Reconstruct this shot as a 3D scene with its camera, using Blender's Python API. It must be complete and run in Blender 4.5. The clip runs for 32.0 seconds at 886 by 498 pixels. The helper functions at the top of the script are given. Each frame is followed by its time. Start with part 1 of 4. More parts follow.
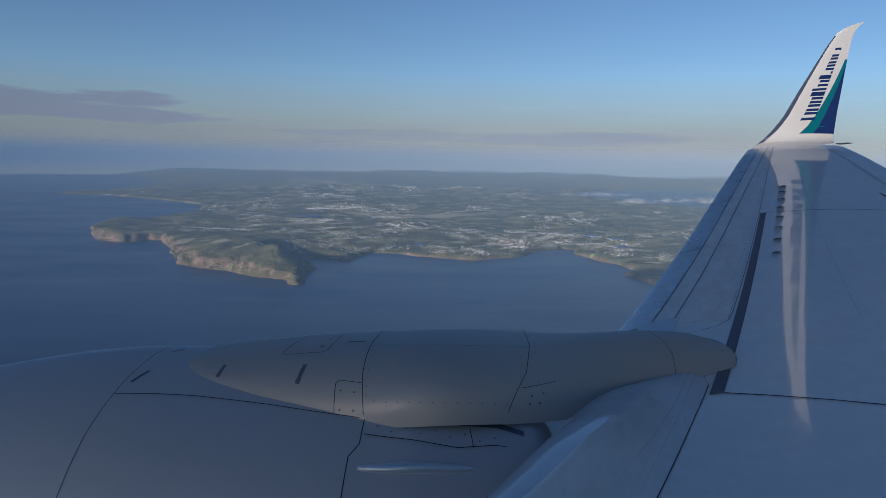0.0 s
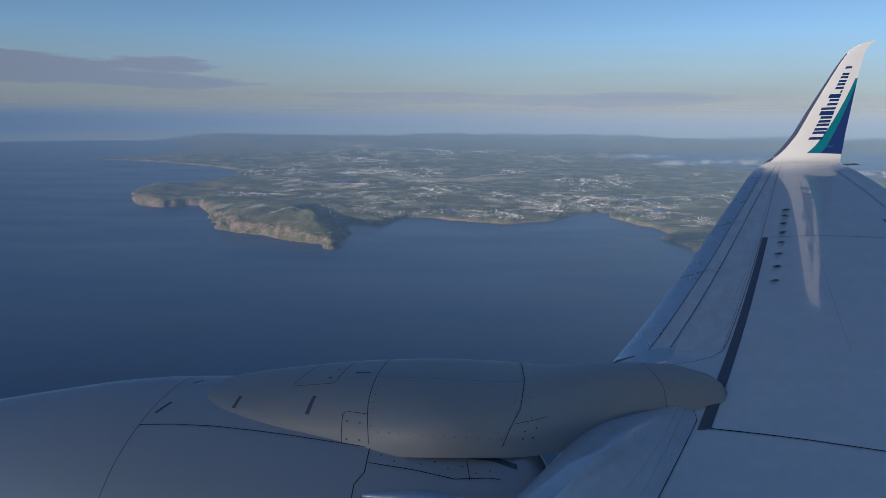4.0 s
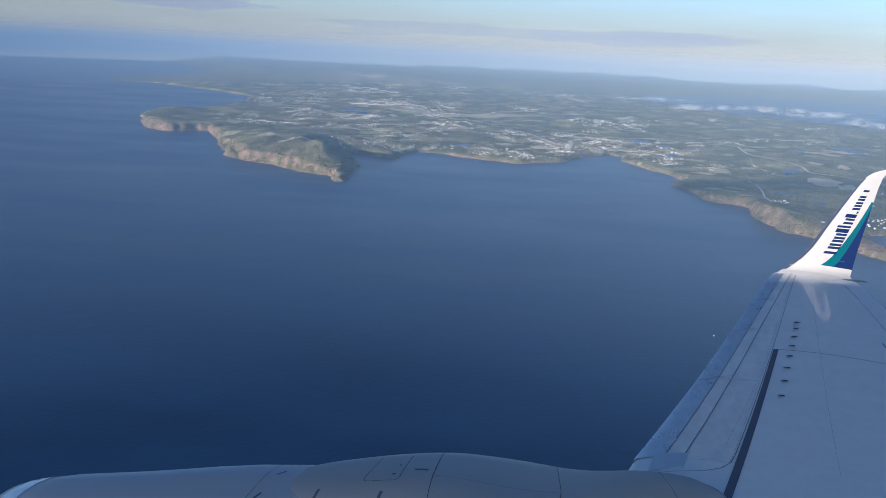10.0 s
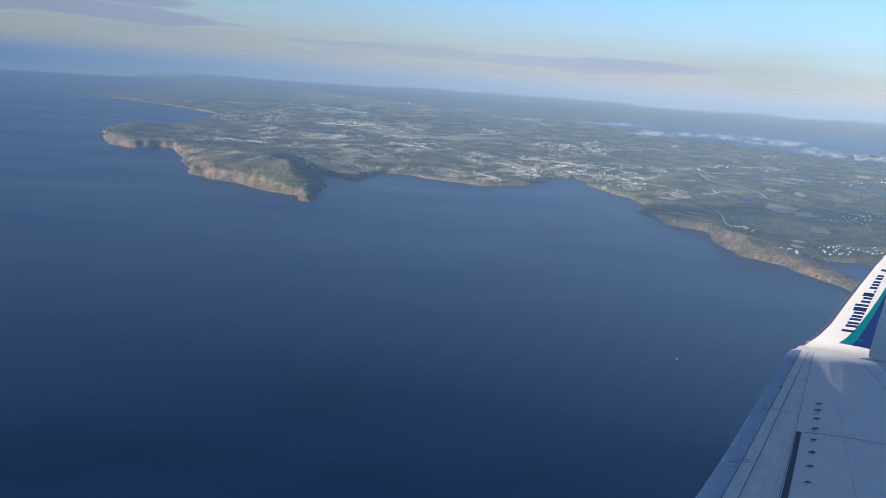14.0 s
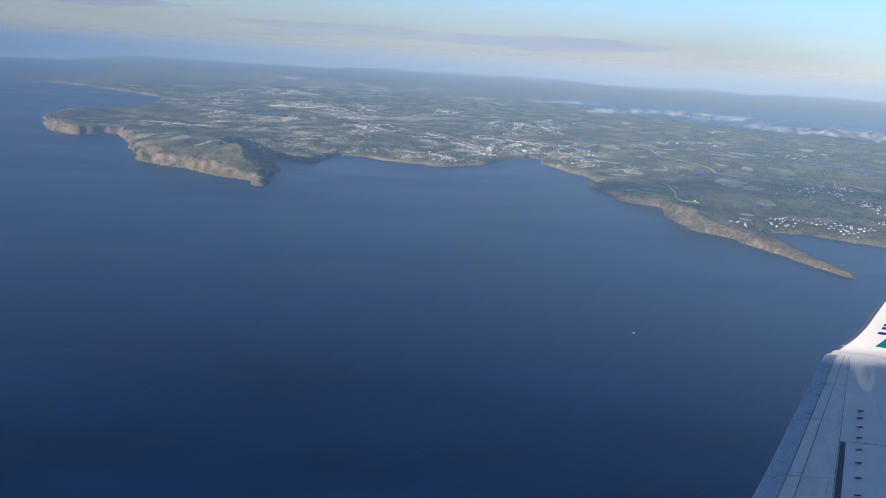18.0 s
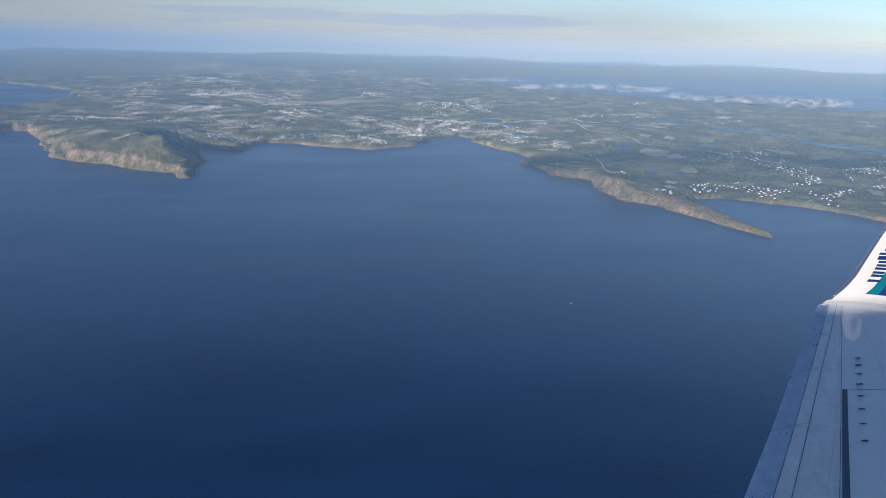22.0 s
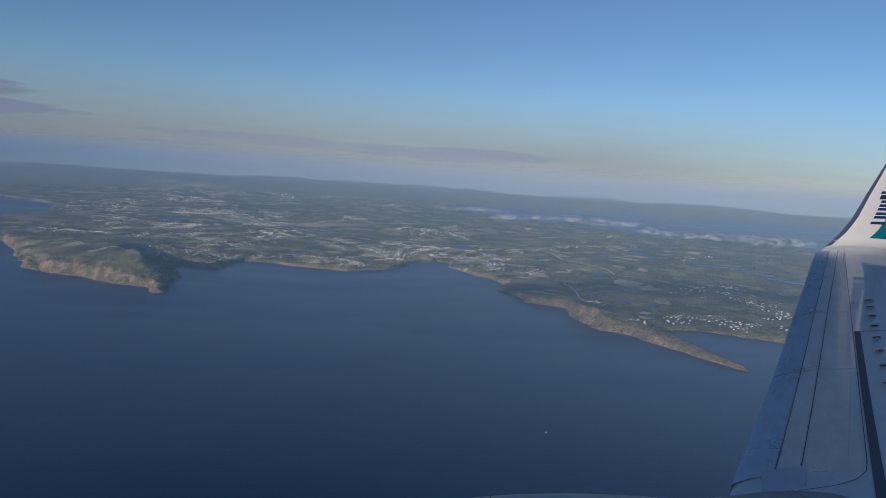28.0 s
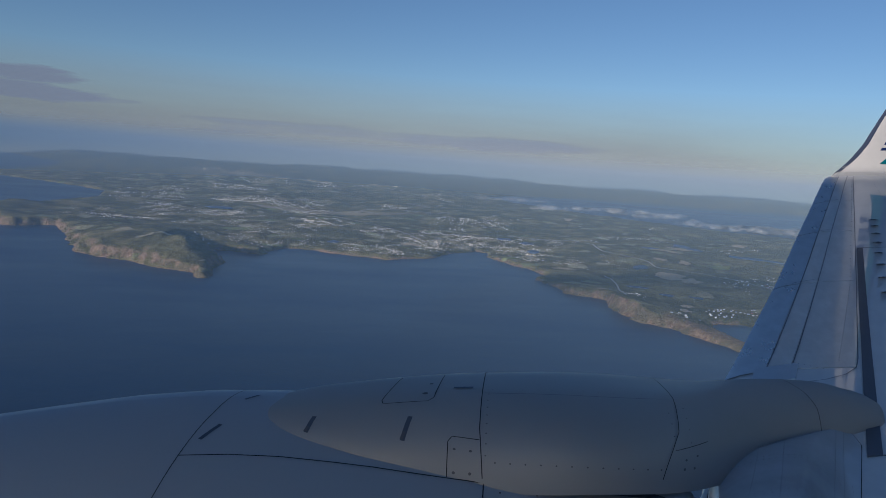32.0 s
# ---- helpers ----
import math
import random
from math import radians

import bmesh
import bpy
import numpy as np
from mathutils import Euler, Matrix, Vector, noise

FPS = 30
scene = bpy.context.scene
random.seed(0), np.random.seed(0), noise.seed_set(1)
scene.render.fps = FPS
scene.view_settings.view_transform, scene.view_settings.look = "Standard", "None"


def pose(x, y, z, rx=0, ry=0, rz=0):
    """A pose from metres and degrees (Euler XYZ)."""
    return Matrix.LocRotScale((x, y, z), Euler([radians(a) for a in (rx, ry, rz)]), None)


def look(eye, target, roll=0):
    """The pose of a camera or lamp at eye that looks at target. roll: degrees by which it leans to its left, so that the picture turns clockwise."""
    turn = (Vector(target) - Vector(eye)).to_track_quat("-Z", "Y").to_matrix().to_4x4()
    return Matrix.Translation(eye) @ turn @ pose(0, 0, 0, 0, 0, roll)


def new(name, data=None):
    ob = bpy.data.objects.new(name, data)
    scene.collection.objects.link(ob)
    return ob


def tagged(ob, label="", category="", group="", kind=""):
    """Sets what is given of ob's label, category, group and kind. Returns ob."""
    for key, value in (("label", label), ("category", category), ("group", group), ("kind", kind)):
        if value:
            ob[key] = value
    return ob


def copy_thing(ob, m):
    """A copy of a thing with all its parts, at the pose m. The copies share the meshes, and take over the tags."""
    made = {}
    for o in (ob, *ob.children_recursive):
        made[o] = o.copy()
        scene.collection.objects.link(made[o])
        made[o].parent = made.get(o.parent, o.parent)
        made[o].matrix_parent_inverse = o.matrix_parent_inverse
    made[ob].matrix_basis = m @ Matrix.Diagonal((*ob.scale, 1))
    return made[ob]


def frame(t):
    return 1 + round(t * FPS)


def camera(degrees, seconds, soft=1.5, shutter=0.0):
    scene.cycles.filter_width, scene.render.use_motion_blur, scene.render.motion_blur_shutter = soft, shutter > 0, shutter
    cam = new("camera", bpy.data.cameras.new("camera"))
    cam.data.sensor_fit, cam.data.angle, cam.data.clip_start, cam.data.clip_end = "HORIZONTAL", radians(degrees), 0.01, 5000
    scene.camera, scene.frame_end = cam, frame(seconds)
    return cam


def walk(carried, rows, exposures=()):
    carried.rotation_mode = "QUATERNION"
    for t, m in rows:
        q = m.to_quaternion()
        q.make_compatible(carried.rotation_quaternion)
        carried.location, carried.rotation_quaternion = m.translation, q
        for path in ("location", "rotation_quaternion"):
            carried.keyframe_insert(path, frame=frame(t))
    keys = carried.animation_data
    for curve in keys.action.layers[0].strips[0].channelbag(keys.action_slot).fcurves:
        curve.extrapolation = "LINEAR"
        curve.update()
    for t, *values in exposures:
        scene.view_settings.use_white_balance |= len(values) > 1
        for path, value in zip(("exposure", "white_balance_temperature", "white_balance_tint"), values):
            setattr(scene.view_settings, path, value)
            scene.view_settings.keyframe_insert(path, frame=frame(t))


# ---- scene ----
# One plan for all: the airliner stands at its true size; sea and land are laid
# out at one tenth of their size, because the view ends five kilometres out.
EYE = 150.0                      # height of the aircraft above the sea, in the reduced land's metres
SUN_AZ, SUN_EL = radians(47), radians(12.5)   # behind the viewer, turned to the left

cam = camera(65, 32.0, 0.55)


def aim(x, y, z, yaw, pitch, lean):
    """Camera pose: looks along +y, turned by yaw, pitch and lean in degrees."""
    return (Matrix.Translation((x, y, z)) @ Matrix.Rotation(radians(yaw), 4, "Z") @ Matrix.Rotation(radians(pitch), 4, "X")
            @ Matrix.Rotation(radians(lean), 4, "Y") @ Matrix.Rotation(radians(90), 4, "X"))


ROWS = [
    (0, 1.512, -1.169, 148.938, -1.721, -7.627, -0.972), (0.5, 1.576, -1.207, 148.988, -1.274, -7.828, -0.579), (1, 1.624, -1.239, 149.031, -0.894, -7.962, -0.805),
    (1.5, 1.669, -1.269, 149.092, -0.471, -8.149, -0.899), (2, 1.708, -1.296, 149.179, -0.004, -8.446, -0.947), (2.5, 1.749, -1.324, 149.284, 0.397, -8.812, -1.092),
    (3, 1.771, -1.341, 149.430, 0.707, -9.378, -0.707), (3.5, 1.820, -1.367, 149.574, 0.972, -10.016, -0.505), (5.5, 1.837, -1.368, 150.173, 1.311, -12.828, 0.038),
    (6, 1.835, -1.358, 150.347, 1.536, -13.686, 0.001), (6.5, 1.827, -1.342, 150.519, 1.650, -14.632, 0.000), (7, 1.801, -1.308, 150.707, 1.546, -15.644, -0.255),
    (7.5, 1.761, -1.267, 150.883, 1.622, -16.953, 0.340), (8, 1.751, -1.253, 151.102, 1.912, -18.024, -0.106), (8.5, 1.751, -1.411, 151.337, 2.306, -15.933, -1.348),
    (9, 1.604, -1.644, 151.616, 2.490, -16.373, -1.539), (9.5, 1.299, -1.782, 151.765, 1.570, -15.980, -2.786), (10, 1.214, -1.896, 151.994, 1.529, -16.007, -2.751),
    (10.5, 1.122, -1.939, 152.112, 1.473, -15.681, -2.926), (11, 1.027, -1.905, 152.234, 1.258, -15.801, -3.038), (11.5, 0.949, -1.855, 152.320, 1.015, -15.414, -3.314),
    (12, 0.900, -1.810, 152.383, 0.509, -14.309, -3.769), (12.5, 0.813, -1.725, 152.479, 0.108, -14.094, -3.916), (13, 0.672, -1.612, 152.547, -0.347, -14.052, -3.736),
    (13.5, 0.564, -1.523, 152.585, -0.720, -14.079, -3.625), (14, 0.455, -1.436, 152.602, -1.242, -14.137, -4.057), (14.5, 0.314, -1.327, 152.598, -2.077, -14.201, -4.362),
    (16.5, -0.134, -0.900, 152.681, -3.409, -14.894, -3.577), (17, -0.244, -0.796, 152.741, -3.880, -15.108, -3.395), (17.5, -0.356, -0.713, 152.773, -4.425, -15.280, -3.372),
    (18, -0.443, -0.652, 152.793, -5.005, -15.476, -3.483), (18.5, -0.549, -0.585, 152.777, -5.665, -15.660, -3.589), (19, -0.655, -0.505, 152.773, -6.330, -15.703, -3.335),
    (19.5, -0.745, -0.442, 152.747, -7.032, -15.644, -3.358), (20, -0.830, -0.398, 152.691, -7.767, -15.543, -3.449), (20.5, -0.902, -0.337, 152.693, -8.431, -15.376, -4.035),
    (21, -0.979, -0.286, 152.665, -9.246, -15.873, -2.978), (21.5, -1.084, -0.212, 152.612, -9.974, -16.497, -2.519), (22, -1.153, -0.166, 152.527, -10.580, -16.744, -1.667),
    (22.5, -1.213, -0.109, 152.406, -11.203, -16.607, -1.811), (23, -1.203, -0.095, 152.226, -11.749, -16.035, -1.901), (23.5, -1.224, 0.026, 152.028, -12.130, -15.033, -1.976),
    (24, -1.132, 0.122, 151.737, -12.314, -13.933, -2.183), (24.5, -0.955, 0.224, 151.413, -12.207, -13.233, -2.577), (25, -0.729, 0.381, 151.045, -12.339, -13.188, -2.989),
    (25.5, -0.644, 0.494, 150.768, -12.375, -12.719, -3.024), (27.5, -0.594, 0.642, 149.970, -12.335, -7.709, -3.657), (28, -0.478, 0.566, 149.751, -12.069, -6.304, -3.836),
    (28.5, -0.469, 0.557, 149.531, -12.056, -5.081, -4.418), (29, -0.454, 0.388, 149.311, -11.985, -5.937, -4.939), (29.5, -0.412, 0.327, 149.148, -11.689, -6.445, -5.099),
    (30, -0.414, 0.315, 149.044, -11.550, -7.062, -5.255), (30.5, -0.383, 0.240, 148.992, -11.133, -7.113, -4.991), (31, -0.367, 0.190, 148.960, -10.827, -7.242, -4.778),
    (31.5, -0.346, 0.159, 148.945, -10.452, -7.170, -4.452), (32, -0.196, 0.031, 148.969, -8.895, -7.347, -4.221)]
EXPOSURES = [(t, e, 5690, 13) for t, e in ((0, 0.30), (3, 0.36), (6, 0.63), (8, 1.0), (9, 1.06), (11, 1.04), (13, 0.9), (19, 0.96), (22, 1.0), (24, 0.8), (25, 0.72), (28, 0.17), (32, 0.11))]
walk(cam, [(r[0], aim(*r[1:])) for r in ROWS], EXPOSURES)

# ---- light ----
world = bpy.data.worlds.new("sky")
scene.world = world
world.use_nodes = True
wn = world.node_tree
sky = wn.nodes.new("ShaderNodeTexSky")
sky.sky_type = "NISHITA"
sky.sun_disc = False
sky.sun_elevation = SUN_EL
sky.sun_rotation = math.pi + SUN_AZ
sky.altitude = 1500
sky.air_density, sky.dust_density, sky.ozone_density = 1.0, 0.5, 2.6
wn.links.new(sky.outputs[0], wn.nodes["Background"].inputs[0])
wn.nodes["Background"].inputs[1].default_value = 0.074

to_sun = Vector((-math.sin(SUN_AZ) * math.cos(SUN_EL), -math.cos(SUN_AZ) * math.cos(SUN_EL), math.sin(SUN_EL)))
lamp = bpy.data.lights.new("sun", "SUN")
lamp.energy, lamp.angle, lamp.color = 4.6, radians(1.0), (1.0, 0.84, 0.66)
sun = new("sun", lamp)
sun.matrix_world = look((0, 0, 400), Vector((0, 0, 400)) - to_sun)


# ---- materials ----
class Mat:
    """Small builder for node materials."""

    def __init__(self, name, colour=(0.5, 0.5, 0.5), rough=0.5, metal=0.0, **more):
        self.m = bpy.data.materials.new(name)
        self.m.use_nodes = True
        self.t = self.m.node_tree
        self.b = self.t.nodes["Principled BSDF"]
        self.put("Base Color", (*colour, 1))
        self.put("Roughness", rough)
        self.put("Metallic", metal)
        for key, value in more.items():
            self.put(key.replace("_", " "), value)

    def put(self, key, value):
        if hasattr(value, "is_linked"):
            self.t.links.new(value, self.b.inputs[key])
        else:
            self.b.inputs[key].default_value = value
        return self

    def node(self, kind, links=()):
        n = self.t.nodes.new("ShaderNode" + kind)
        for k, v in links:
            if hasattr(v, "is_linked"):
                self.t.links.new(v, n.inputs[k])
            else:
                n.inputs[k].default_value = v
        return n

    def where(self, scale=(1, 1, 1), space="Object"):
        c = self.node("TexCoord")
        return self.node("Mapping", [("Vector", c.outputs[space]), ("Scale", scale)]).outputs[0]

    def noise(self, scale, detail=4.0, rough=0.55, at=None):
        return self.node("TexNoise", [("Vector", at or self.where()), ("Scale", scale), ("Detail", detail), ("Roughness", rough)]).outputs[0]

    def ramp(self, fac, stops):
        n = self.node("ValToRGB", [("Fac", fac)])
        e = n.color_ramp.elements
        while len(e) < len(stops):
            e.new(0.5)
        for i, (p, c) in enumerate(stops):
            e[i].position = p
            e[i].color = (*c, 1) if len(c) == 3 else c
        return n.outputs[0]

    def span(self, fac, a, b, lo=0.0, hi=1.0):
        n = self.node("MapRange", [("Value", fac), ("From Min", a), ("From Max", b), ("To Min", lo), ("To Max", hi)])
        return n.outputs[0]

    def calc(self, op, a, b=0.0):
        n = self.node("Math", [(0, a), (1, b)])
        n.operation = op
        return n.outputs[0]

    def mix(self, fac, a, b):
        n = self.node("MixRGB", [("Fac", fac), ("Color1", a if hasattr(a, "is_linked") else (*a, 1)), ("Color2", b if hasattr(b, "is_linked") else (*b, 1))])
        return n.outputs[0]

    def bump(self, height, strength=0.3, distance=0.01):
        n = self.node("Bump", [("Height", height), ("Strength", strength), ("Distance", distance)])
        return self.put("Normal", n.outputs[0])


def paint(name, colour, rough=0.25, dirt=0.25, coat=0.3, metal=0.0, streak=(0.6, 6, 6)):
    """Aircraft paint with grime, streaks along the flow and a faintly uneven skin."""
    m = Mat(name, colour, rough, metal)
    fine = m.noise(9, 3, 0.5)
    flow = m.noise(1.5, 5, 0.6, m.where(streak))
    dark = tuple(c * 0.72 for c in colour)
    m.put("Base Color", m.mix(m.span(m.calc("MULTIPLY", flow, fine), 0.16, 0.38, dirt, 0.0), colour, dark))
    m.put("Roughness", m.span(flow, 0.3, 0.75, rough * 0.95, rough * 1.1))
    m.put("Coat Weight", coat).put("Coat Roughness", rough * 0.4).put("Coat IOR", 1.8)
    m.bump(m.noise(1.3, 2, 0.45), 0.05, 0.004)
    return m.m


GREY = paint("wing_grey_paint", (0.80, 0.79, 0.77), 0.09, 0.2, 1.0, streak=(0.7, 5, 5))
SLAT = paint("slat_grey_paint", (0.78, 0.77, 0.75), 0.22, 0.45, 0.4, streak=(4, 0.7, 4))
WHITE = paint("white_paint", (0.60, 0.595, 0.575), 0.2, 0.15, 0.4)
COWL = paint("cowl_grey_paint", (0.47, 0.485, 0.51), 0.42, 0.02, 0.15)
PYLON = paint("pylon_grey_paint", (0.41, 0.405, 0.395), 0.52, 0.02, 0.10)
METAL = paint("bare_aluminium", (0.86, 0.88, 0.90), 0.28, 0.4, 0.0, 0.8, (5, 0.6, 5))
PLATE = paint("bright_metal_plate", (0.80, 0.82, 0.84), 0.34, 0.2, 0.0, 0.85)
NAVY = paint("navy_paint", (0.012, 0.028, 0.11), 0.2, 0.1, 0.4)
TEAL = paint("teal_paint", (0.008, 0.13, 0.165), 0.2, 0.1, 0.4)
SLATE = paint("slate_grey_paint", (0.055, 0.07, 0.115), 0.3, 0.2, 0.2)
STRIP = paint("dark_rubber_strip", (0.11, 0.125, 0.16), 0.4, 0.3, 0.2)
SEAM = Mat("dark_gap", (0.022, 0.025, 0.032), 0.8).m
BOLT = Mat("steel_fastener", (0.16, 0.16, 0.17), 0.45, 0.6).m
SEAM_GREY = Mat("grey_sealant", (0.30, 0.31, 0.33), 0.5).m
DUCT = Mat("dark_duct", (0.05, 0.05, 0.055), 0.6, 0.3).m


def land_material():
    m = Mat("heath_forest_and_rock", (0.06, 0.07, 0.04), 0.95)
    p = m.where()
    big = m.noise(0.0032, 5, 0.6, p)
    mid = m.noise(0.016, 6, 0.62, p)
    fine = m.noise(0.11, 6, 0.7, p)
    speck = m.noise(0.55, 3, 0.7, p)
    wood = m.mix(m.span(fine, 0.3, 0.7), (0.085, 0.090, 0.040), (0.165, 0.155, 0.066))
    heath = m.mix(m.span(fine, 0.3, 0.75), (0.20, 0.18, 0.078), (0.34, 0.295, 0.125))
    green = m.mix(m.span(mid, 0.47, 0.62), wood, heath)
    vor = m.node("TexVoronoi", [("Vector", p), ("Scale", 0.042), ("Randomness", 0.9)])
    patch = m.node("SeparateColor", [(0, vor.outputs["Color"])])
    field = m.calc("MULTIPLY", m.span(patch.outputs[0], 0.90, 0.93), m.span(big, 0.42, 0.50))
    ground = m.mix(m.calc("MULTIPLY", field, 0.85), green, m.mix(patch.outputs[1], (0.19, 0.24, 0.08), (0.46, 0.40, 0.25)))
    bare = m.calc("MULTIPLY", m.span(speck, 0.60, 0.68), m.span(mid, 0.52, 0.6))
    ground = m.mix(m.calc("MULTIPLY", bare, 0.5), ground, (0.26, 0.22, 0.16))
    tufts = m.noise(0.34, 5, 0.78, p)
    ground = m.mix(m.span(tufts, 0.45, 0.62, 0.0, 0.40), ground, (0.022, 0.028, 0.012))
    ground = m.mix(m.span(tufts, 0.42, 0.30, 0.0, 0.40), ground, (0.36, 0.33, 0.16))
    rock = m.mix(m.span(m.noise(0.16, 7, 0.72, m.where((1.6, 1.6, 0.4))), 0.32, 0.68), (0.12, 0.078, 0.05), (0.44, 0.31, 0.20))
    geo = m.node("NewGeometry")
    nz = m.node("SeparateXYZ", [(0, geo.outputs["Normal"])]).outputs[2]
    steep = m.span(m.calc("ADD", nz, m.calc("MULTIPLY", fine, 0.28)), 0.98, 0.84)
    moss = m.span(m.noise(0.05, 5, 0.65, p), 0.45, 0.57)
    rock = m.mix(m.calc("MULTIPLY", moss, 0.62), rock, (0.11, 0.12, 0.06))
    spit = m.node("VectorMath", [(0, m.node("Mapping", [("Vector", p), ("Location", (-345 / 40, -560 / 95, 0)), ("Scale", (1 / 40, 1 / 95, 0))]).outputs[0])])
    spit.operation = "LENGTH"
    barren = m.span(m.calc("ADD", spit.outputs["Value"], m.calc("MULTIPLY", m.noise(0.05, 4, 0.6, p), 0.8)), 1.5, 1.0, 0.0, 0.85)
    m.put("Base Color", m.mix(m.calc("MAXIMUM", steep, barren), ground, rock))
    m.put("Specular IOR Level", 0.15)
    m.bump(m.calc("ADD", m.calc("MULTIPLY", fine, 2.4), speck), 1.0, 3.4)
    return m.m


def sea_material():
    m = Mat("sea_water", (0.012, 0.030, 0.062), 0.32)
    p = m.where()
    slick = m.noise(0.0035, 4, 0.6, m.where((1, 2.6, 1)))
    m.put("Base Color", m.mix(m.span(slick, 0.35, 0.7), (0.002, 0.017, 0.056), (0.007, 0.036, 0.100)))
    m.put("Roughness", m.span(slick, 0.3, 0.7, 0.30, 0.42))
    m.put("IOR", 1.33)
    m.bump(m.calc("ADD", m.noise(0.35, 3, 0.6, p), m.calc("MULTIPLY", m.noise(0.05, 3, 0.6, p), 2.0)), 0.14, 0.6)
    return m.m


LAND, SEA = land_material(), sea_material()
POND = Mat("pond_water", (0.010, 0.032, 0.075), 0.4, IOR=1.33).m
ROAD = Mat("gravel_road", (0.46, 0.42, 0.35), 0.9).m


def house_material():
    m = Mat("painted_clapboard", (0.7, 0.7, 0.68), 0.7)
    g = m.node("NewGeometry")
    m.put("Base Color", m.ramp(g.outputs["Random Per Island"], [(0.0, (0.90, 0.81, 0.62)), (0.55, (0.84, 0.75, 0.58)), (0.75, (0.50, 0.40, 0.31)), (0.85, (0.34, 0.33, 0.33)), (1.0, (0.90, 0.86, 0.76))]))
    return m.m


HOUSE = house_material()


# ---- mesh helpers ----
SEAT, OUT = Vector((-0.384, 0.211, -0.258)), Vector((0.2077, 0.9769, -0.0499))


HEAD_IN, HEAD_OUT = (1.0, -1.0, -0.3), (1.1, -1.2, 0.9)      # the viewer's head on looking at the engine and along the wing


def shape(v):
    """Wing and engine in a shallower depth: straight lines stay straight, so that one still aircraft suits the whole turn."""
    p = Vector(v) - SEAT
    s = 1.7 * math.tanh(max(0.0, -0.3 - v[0]) / 1.7)
    return SEAT + p * (1 - 0.22 * s * s / (s + 0.35)) / (0.0893 * p.dot(OUT) + 0.2476)


def aboard(ob):
    """True for a part of the airliner."""
    while ob is not None:
        if ob.name == "airliner":
            return True
        ob = ob.parent
    return False


def set_shape(me):
    """Bring a mesh into the shallower depth; its gloss keeps mirroring what the full-depth skin would mirror."""
    p = np.zeros(len(me.vertices) * 3, np.float32)
    me.vertices.foreach_get("co", p)
    p = p.reshape(-1, 3).astype(float)
    n = np.zeros(len(me.loops) * 3, np.float32)
    me.corner_normals.foreach_get("vector", n)
    n = n.reshape(-1, 3).astype(float)
    at = np.zeros(len(me.loops), np.int32)
    me.loops.foreach_get("vertex_index", at)
    seat, out = np.array(SEAT), np.array(OUT)

    def squeeze(q):
        s = 1.7 * np.tanh(np.maximum(0.0, -0.3 - q[:, 0]) / 1.7)
        q = q - seat
        return seat + q * ((1 - 0.22 * s * s / (s + 0.35)) / (0.0893 * (q @ out) + 0.2476))[:, None]

    def unit(q):
        return q / np.maximum(np.linalg.norm(q, axis=1), 1e-9)[:, None]

    c = p[at]
    d = unit(c - seat)
    along = (d * n).sum(1)[:, None]
    r = unit(squeeze(c + 0.02 * (d - 2 * along * n)) - squeeze(c))
    far = np.clip((c[:, 1] - 4.0) / 10.0, 0, 1)[:, None]
    head = np.array(HEAD_IN) * (1 - far) + np.array(HEAD_OUT) * far
    bent = unit(r - unit(squeeze(c) - head)) * np.where(along > 0, -1.0, 1.0)
    me.vertices.foreach_set("co", squeeze(p).astype(np.float32).ravel())
    me.update()
    me.normals_split_custom_set([tuple(q) for q in bent])


def link(name, verts, faces, material, parent=None, label="", smooth=True):
    """One mesh object; a part of parent where one is given."""
    me = bpy.data.meshes.new(name)
    me.from_pydata([tuple(v) for v in verts], [], faces)
    me.materials.append(material)
    if smooth:
        me.polygons.foreach_set("use_smooth", [True] * len(me.polygons))
        me.set_sharp_from_angle(angle=radians(40))
    me.update()
    if aboard(parent):
        set_shape(me)
    ob = new(name, me)
    if parent is not None:
        ob.parent = parent
    return tagged(ob, label)


def quads(nu, nv, close_u=False, base=0):
    """Faces of a grid of nu rows of nv points."""
    f = []
    for i in range(nu if close_u else nu - 1):
        for j in range(nv - 1):
            a, b = base + i * nv + j, base + ((i + 1) % nu) * nv + j
            f.append((a, b, b + 1, a + 1))
    return f


def lerp(points, v):
    """Broken line through (key, value) pairs, keys rising."""
    if v <= points[0][0]:
        (a, p), (b, q) = points[0], points[1]
    else:
        for (a, p), (b, q) in zip(points, points[1:]):
            if v <= b:
                break
    return p + (q - p) * (v - a) / (b - a)


# lattice noise for the relief of land and cloud
_tab = np.random.RandomState(7).rand(256, 256)


def vnoise(x, y):
    xi, yi = np.floor(x).astype(int), np.floor(y).astype(int)
    fx, fy = x - xi, y - yi
    fx, fy = fx * fx * (3 - 2 * fx), fy * fy * (3 - 2 * fy)
    a, b = _tab[xi % 256, yi % 256], _tab[(xi + 1) % 256, yi % 256]
    c, d = _tab[xi % 256, (yi + 1) % 256], _tab[(xi + 1) % 256, (yi + 1) % 256]
    return (a * (1 - fx) + b * fx) * (1 - fy) + (c * (1 - fx) + d * fx) * fy - 0.5


def fbm(x, y, n=5, gain=0.5):
    s, k = 0.0, 1.0
    for i in range(n):
        s = s + k * vnoise(x * 2 ** i + 17.3 * i, y * 2 ** i + 9.1 * i)
        k *= gain
    return s


def ease(a, b, v):
    t = np.clip((v - a) / (b - a), 0, 1)
    return t * t * (3 - 2 * t)


